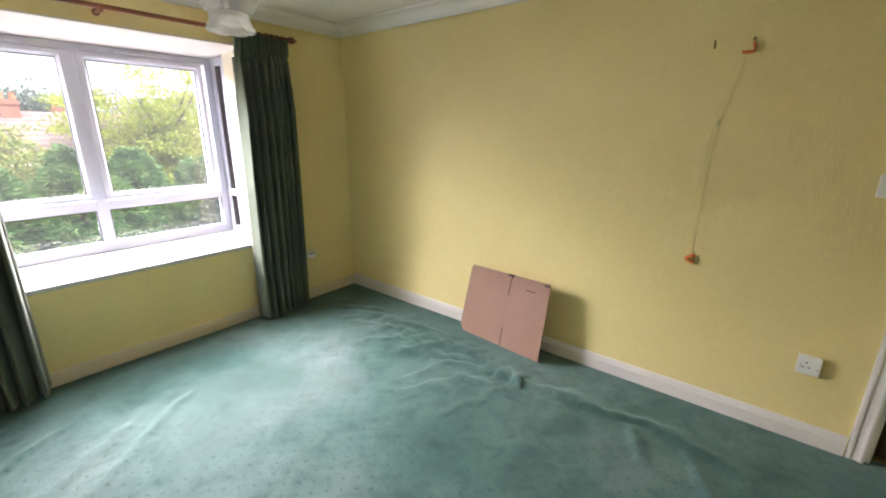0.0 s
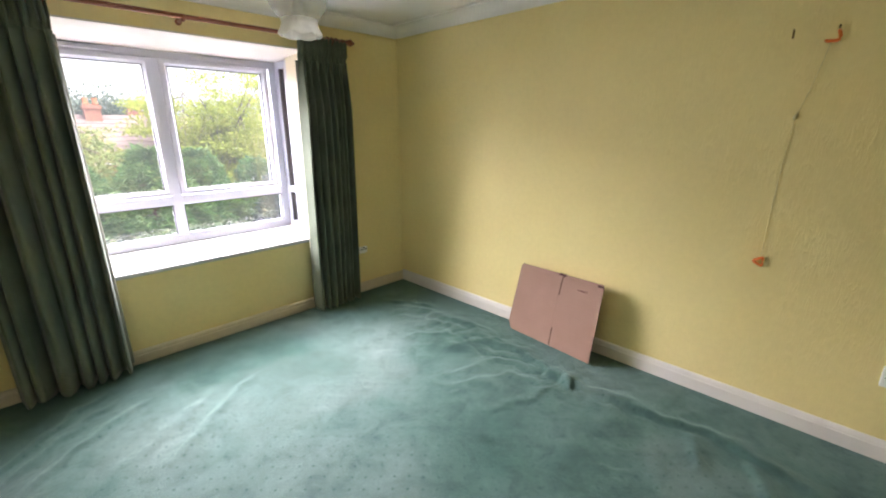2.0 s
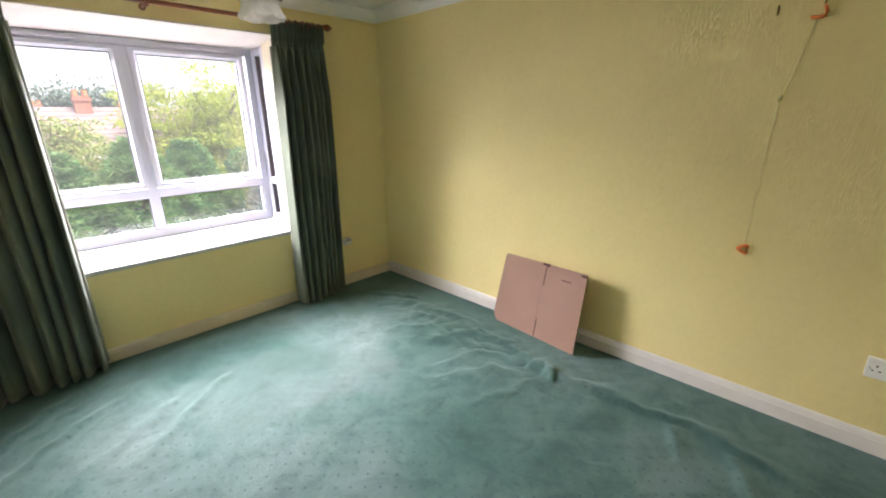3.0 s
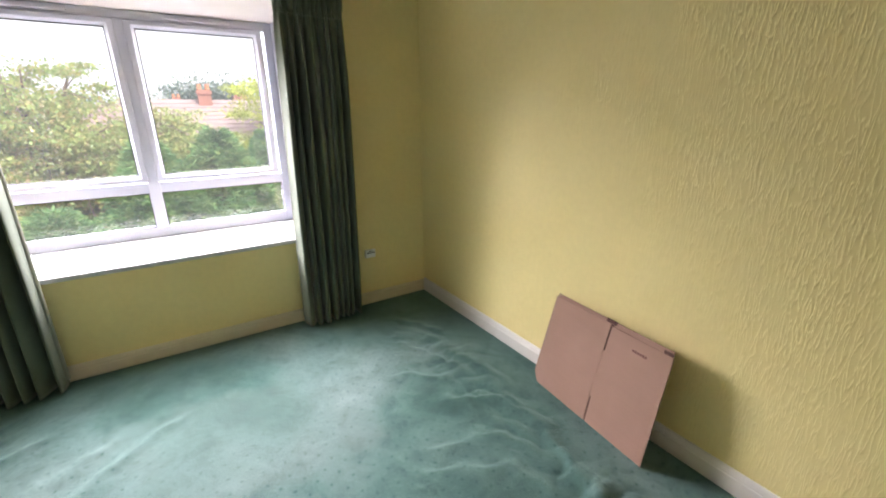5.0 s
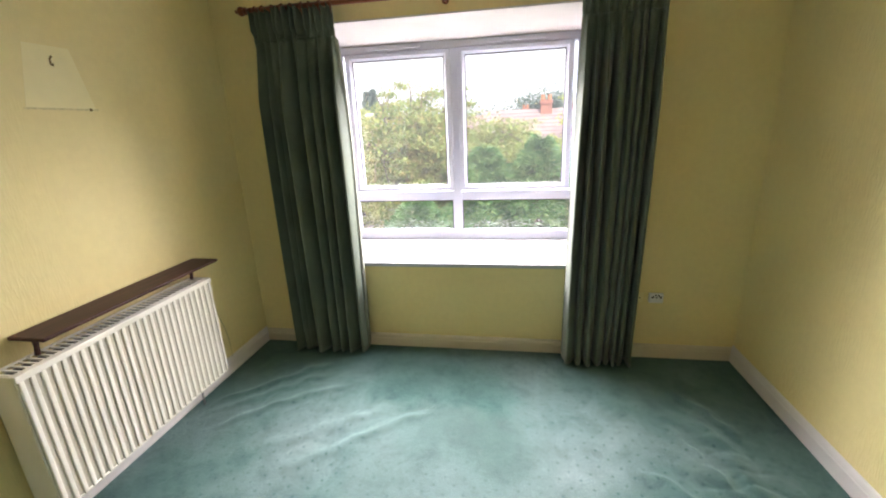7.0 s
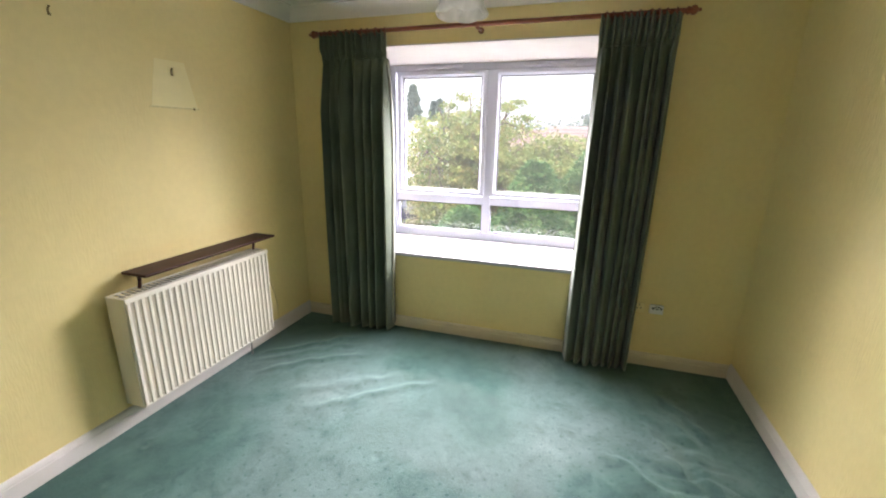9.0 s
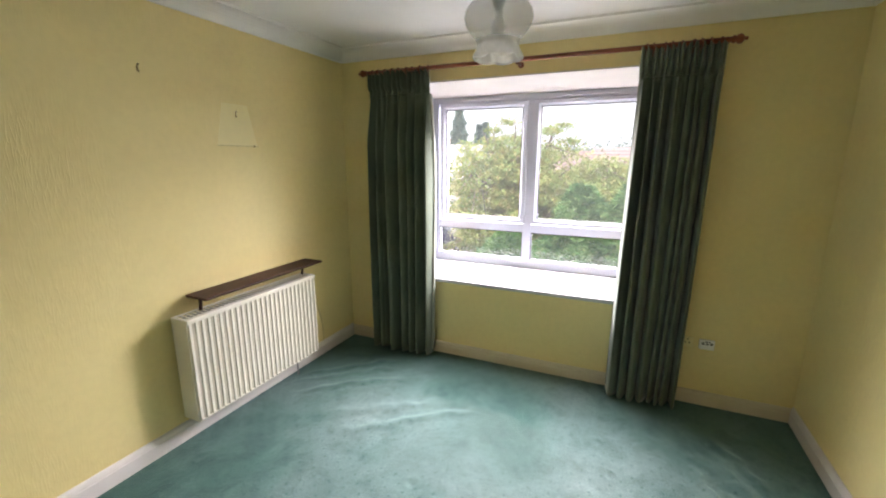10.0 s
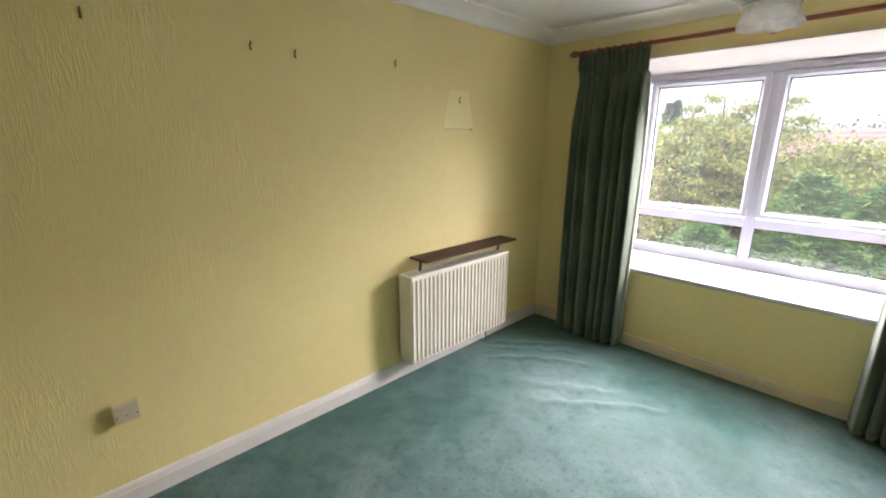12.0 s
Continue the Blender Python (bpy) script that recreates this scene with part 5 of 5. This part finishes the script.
def gabled(at, wid, dep, eave, ridge, wall_mat, roof_mat, label, windows, chimneys, along='y'):
    """A house: walls, pitched roof with overhang, windows and chimneys. wid runs along the ridge."""
    thing = empty("house", at, label, "house")

    def place(bm):
        if along == 'x':
            bm.transform(Matrix.Rotation(math.pi / 2, 4, 'Z'))
        return bm
    part("wall", place(boxes((-dep / 2, dep / 2, -wid / 2, wid / 2, 0, eave))), wall_mat, thing)
    bm = bmesh.new()
    o = 0.35
    prof = [(-dep / 2 - o, eave - 0.15), (0, ridge), (dep / 2 + o, eave - 0.15), (dep / 2 + o, eave - 0.30), (0, ridge - 0.18), (-dep / 2 - o, eave - 0.30)]
    for y in (-wid / 2 - o, wid / 2 + o):
        bm.faces.new([bm.verts.new((x, y, z)) for x, z in prof])
    bm.verts.ensure_lookup_table()
    for k in range(6):
        bm.faces.new((bm.verts[k], bm.verts[(k + 1) % 6], bm.verts[6 + (k + 1) % 6], bm.verts[6 + k]))
    for y in (-wid / 2, wid / 2):
        bm.faces.new([bm.verts.new(p) for p in ((-dep / 2, y, eave - 0.05), (dep / 2, y, eave - 0.05), (0, y, ridge - 0.2))])
    courses = int((dep / 2) / 0.32)
    for k in range(1, courses):
        f = k / courses
        xx, zz = dep / 2 + o - f * (dep / 2 + o), eave - 0.15 + f * (ridge - eave + 0.15)
        box(bm, xx - 0.03, xx + 0.03, -wid / 2 - o, wid / 2 + o, zz - 0.02, zz + 0.014)
    bmesh.ops.recalc_face_normals(bm, faces=bm.faces[:])
    roof = part("roof", place(bm), roof_mat, thing)
    for cx, cy, ch in chimneys:
        c = part("chimney", place(boxes((cx - 0.30, cx + 0.30, cy - 0.34, cy + 0.34, ridge - 1.2, ridge + ch), (cx - 0.35, cx + 0.35, cy - 0.39, cy + 0.39, ridge + ch - 0.22, ridge + ch - 0.05))), BRICK, roof, "red brick chimney stack")
        for py in (-0.2, 0.2):
            pb = bmesh.new()
            lathe(pb, [(0.13, 0), (0.15, 0.06), (0.12, 0.10), (0.12, 0.30), (0.14, 0.34)], (cx, cy + py, ridge + ch), 10)
            pt = part("pot", place(pb), POT, roof, "terracotta chimney pot")
    part("gutter", place(tube(bmesh.new(), [(dep / 2 + o + 0.05, -wid / 2 - o, eave - 0.28), (dep / 2 + o + 0.05, wid / 2 + o, eave - 0.28)], 0.06, 8)), RENDER_WHITE, roof, "white gutter")
    for y, z, w, hh in windows:
        wnd = part("window", place(boxes((dep / 2 - 0.02, dep / 2 + 0.05, y - w / 2, y + w / 2, z, z + hh), bevel=0.01)), RENDER_WHITE, thing, "white framed window")
        for s in (-1, 1):
            part("pane", place(boxes((dep / 2 + 0.04, dep / 2 + 0.06, y + s * w / 4 - w * 0.20, y + s * w / 4 + w * 0.20, z + 0.08, z + hh - 0.08))), DARKGLASS, wnd)
    return thing


gabled((-29.5, 6.0, GZ0), 13.0, 7.0, 3.3, 5.35, BRICK, ROOFTILE, "red brick house with a tiled roof and chimneys", [(-4, 0.9, 1.6, 1.2), (0, 0.9, 1.6, 1.2), (4, 0.9, 1.6, 1.2)], [(0.3, -2.8, 0.50), (-0.5, -0.8, 0.25)])
gabled((-27.0, 9.5, GZ0), 7.0, 5.0, 2.9, 4.3, BRICK, ROOFTILE_DARK, "low red-roofed house behind the trees", [(0, 0.9, 1.6, 1.2)], [])
gabled((-38.0, -17.0, GZ0), 11.0, 7.0, 3.4, 5.9, RENDER_WHITE, PALEROOF, "white rendered house with a pale roof", [(-3, 2.0, 1.5, 1.0), (0, 2.0, 1.5, 1.0), (3, 2.0, 1.5, 1.0)], [(0.0, 2.0, 0.6)])
gabled((-52.0, -2.5, GZ0), 14.0, 8.0, 3.4, 5.5, BRICK, ROOFTILE_DARK, "long brown-roofed terrace of distant houses", [(-4, 2.2, 1.5, 1.0), (0, 2.2, 1.5, 1.0), (4, 2.2, 1.5, 1.0)], [(0.0, 5.0, 0.6)])


def poplar(at, top, spread, seed):
    r = np.random.default_rng(seed)
    thing = empty("poplar", at, "tall dark narrow conifer in the distance", "conifer tree", "tall trees on the skyline")
    under("trunk", tube(bmesh.new(), [at, (at[0], at[1], top - 0.5)], [0.3, 0.05], 8), BARK, thing)
    n = 5000
    f = r.uniform(0, 1, n)
    R = spread * np.sin(np.clip(f * 1.05 + 0.12, 0, 1.17) * math.pi / 1.18) ** 0.7 * np.sqrt(r.uniform(0.2, 1, n)) * (1 + 0.15 * np.sin(f * 40))
    a = r.uniform(0, 2 * math.pi, n)
    P = np.stack([at[0] + R * np.cos(a), at[1] + R * np.sin(a), at[2] + 1 + f * (top - at[2] - 1)], -1)
    D = np.stack([np.cos(a) * 0.4, np.sin(a) * 0.4, np.ones(n)], -1) + r.normal(size=(n, 3)) * 0.3
    leaves("crown", P, D, 0.6, 0.3, LEAF_DARK, thing, "dense dark green crown")


poplar((-62, -23.2, GZ0), 8.3, 1.25, 41)
poplar((-64, -20.6, GZ0), 6.1, 0.7, 42)
poplar((-64, -19.6, GZ0), 6.4, 0.7, 43)


def woods(x, y0, y1, top, seed, count):
    r = np.random.default_rng(seed)
    thing = empty("distant_wood", (x, (y0 + y1) / 2, GZ0), "dark belt of distant trees on the skyline", "trees")
    under("trunk", tube(bmesh.new(), [(x, (y0 + y1) / 2, GZ0), (x, (y0 + y1) / 2, top - 2)], [0.3, 0.1], 6), BARK, thing)
    cy = r.uniform(y0, y1, 26)
    cz = top - np.abs(r.normal(size=26)) * 1.6
    k = r.integers(0, 26, count)
    off = r.normal(size=(count, 3)) * np.array([1.0, 1.3, 0.9])
    P = np.stack([np.full(count, float(x)), cy[k], cz[k] - 0.8], -1) + off
    P[: count // 2, 2] -= r.uniform(0, 5, count // 2)
    leaves("crown", P, off + 0.3, 0.42, 0.26, LEAF_DARK, thing, "dark leafy crowns")


woods(-62, 2.5, 9.0, 4.6, 51, 9000)
woods(-75, -18, 2.0, 3.0, 52, 6000)
woods(-85, -45, -24, 4.6, 53, 6000)
woods(-70, 9, 40, 4.2, 54, 8000)

# brick garden wall and gate pillar by the road
gw = empty("garden_wall", (-24.5, -10.0, GZ0), "low red brick garden wall by the road", "garden wall")
under("wall", boxes((-27.6, -27.3, -30, -7.5, GZ0, GZ0 + 1.1)), BRICK, gw)
under("coping", boxes((-27.7, -27.2, -30, -7.5, GZ0 + 1.1, GZ0 + 1.18), bevel=0.02), plain("coping_stone", (0.45, 0.40, 0.36), 0.9, 0.1, 3), gw, "pale stone coping")
hedge_r = np.random.default_rng(61)
hedge = empty("hedge", (-28.4, -8, GZ0), "green hedge behind the garden wall", "hedge")
hp = np.stack([hedge_r.uniform(-29.0, -27.9, 9000), hedge_r.uniform(-30, 2, 9000), GZ0 + hedge_r.uniform(0.1, 1.7, 9000)], -1)
leaves("foliage", hp, hedge_r.normal(size=(9000, 3)), 0.22, 0.13, LEAF_DARK, hedge, "clipped leaves")


def car(at, turn, paint, label):
    thing = empty("car", at, label, "car", "cars parked on the road")
    rot = Matrix.Rotation(radians(turn), 4, 'Z')

    def p(name, bm, mat, parent=thing, lb="", smooth=False):
        bm.transform(rot)
        return part(name, bm, mat, parent, lb, smooth)

    def slab(prof, half, inset=0.0):
        bm = bmesh.new()
        a = [bm.verts.new((x, -half + inset * (z > 0.95), z)) for x, z in prof]
        b = [bm.verts.new((x, half - inset * (z > 0.95), z)) for x, z in prof]
        bm.faces.new(a)
        bm.faces.new(b[::-1])
        for k in range(len(prof)):
            bm.faces.new((a[k], b[k], b[(k + 1) % len(prof)], a[(k + 1) % len(prof)]))
        bmesh.ops.recalc_face_normals(bm, faces=bm.faces[:])
        bmesh.ops.bevel(bm, geom=bm.edges[:], offset=0.04, segments=2, profile=0.5, affect='EDGES')
        return bm
    body = p("body", slab([(-2.0, 0.3), (-2.05, 0.65), (-1.95, 0.92), (1.0, 0.92), (1.9, 0.80), (2.05, 0.60), (2.0, 0.3)], 0.85), paint, smooth=False)
    p("cabin", slab([(-1.8, 0.90), (-1.45, 1.40), (0.0, 1.45), (0.95, 0.90)], 0.78, 0.12), DARKGLASS, thing, "dark glazed cabin")
    p("roof", slab([(-1.42, 1.40), (-1.35, 1.46), (-0.1, 1.50), (0.0, 1.44)], 0.70, 0.05), paint)
    for x in (-1.3, 1.3):
        for y in (-0.80, 0.80):
            w = bmesh.new()
            tube(w, [(x, y - 0.10, 0.31), (x, y + 0.10, 0.31)], 0.31, 18)
            wh = p("wheel", w, TYRE)
            rm = bmesh.new()
            tube(rm, [(x, y - 0.105, 0.31), (x, y + 0.105, 0.31)], 0.18, 14)
            p("rim", rm, GREYM, wh)
    for y in (-0.6, 0.6):
        p("headlight", boxes((1.86, 2.0, y - 0.15, y + 0.15, 0.62, 0.74), bevel=0.02), SOCKET)
    return thing


car((-20.0, -2.9, GZ0 + 0.03), 90, CARWHITE, "white hatchback parked on the road")
car((-20.2, -7.4, GZ0 + 0.03), 90, CARDARK, "dark blue hatchback parked on the road")
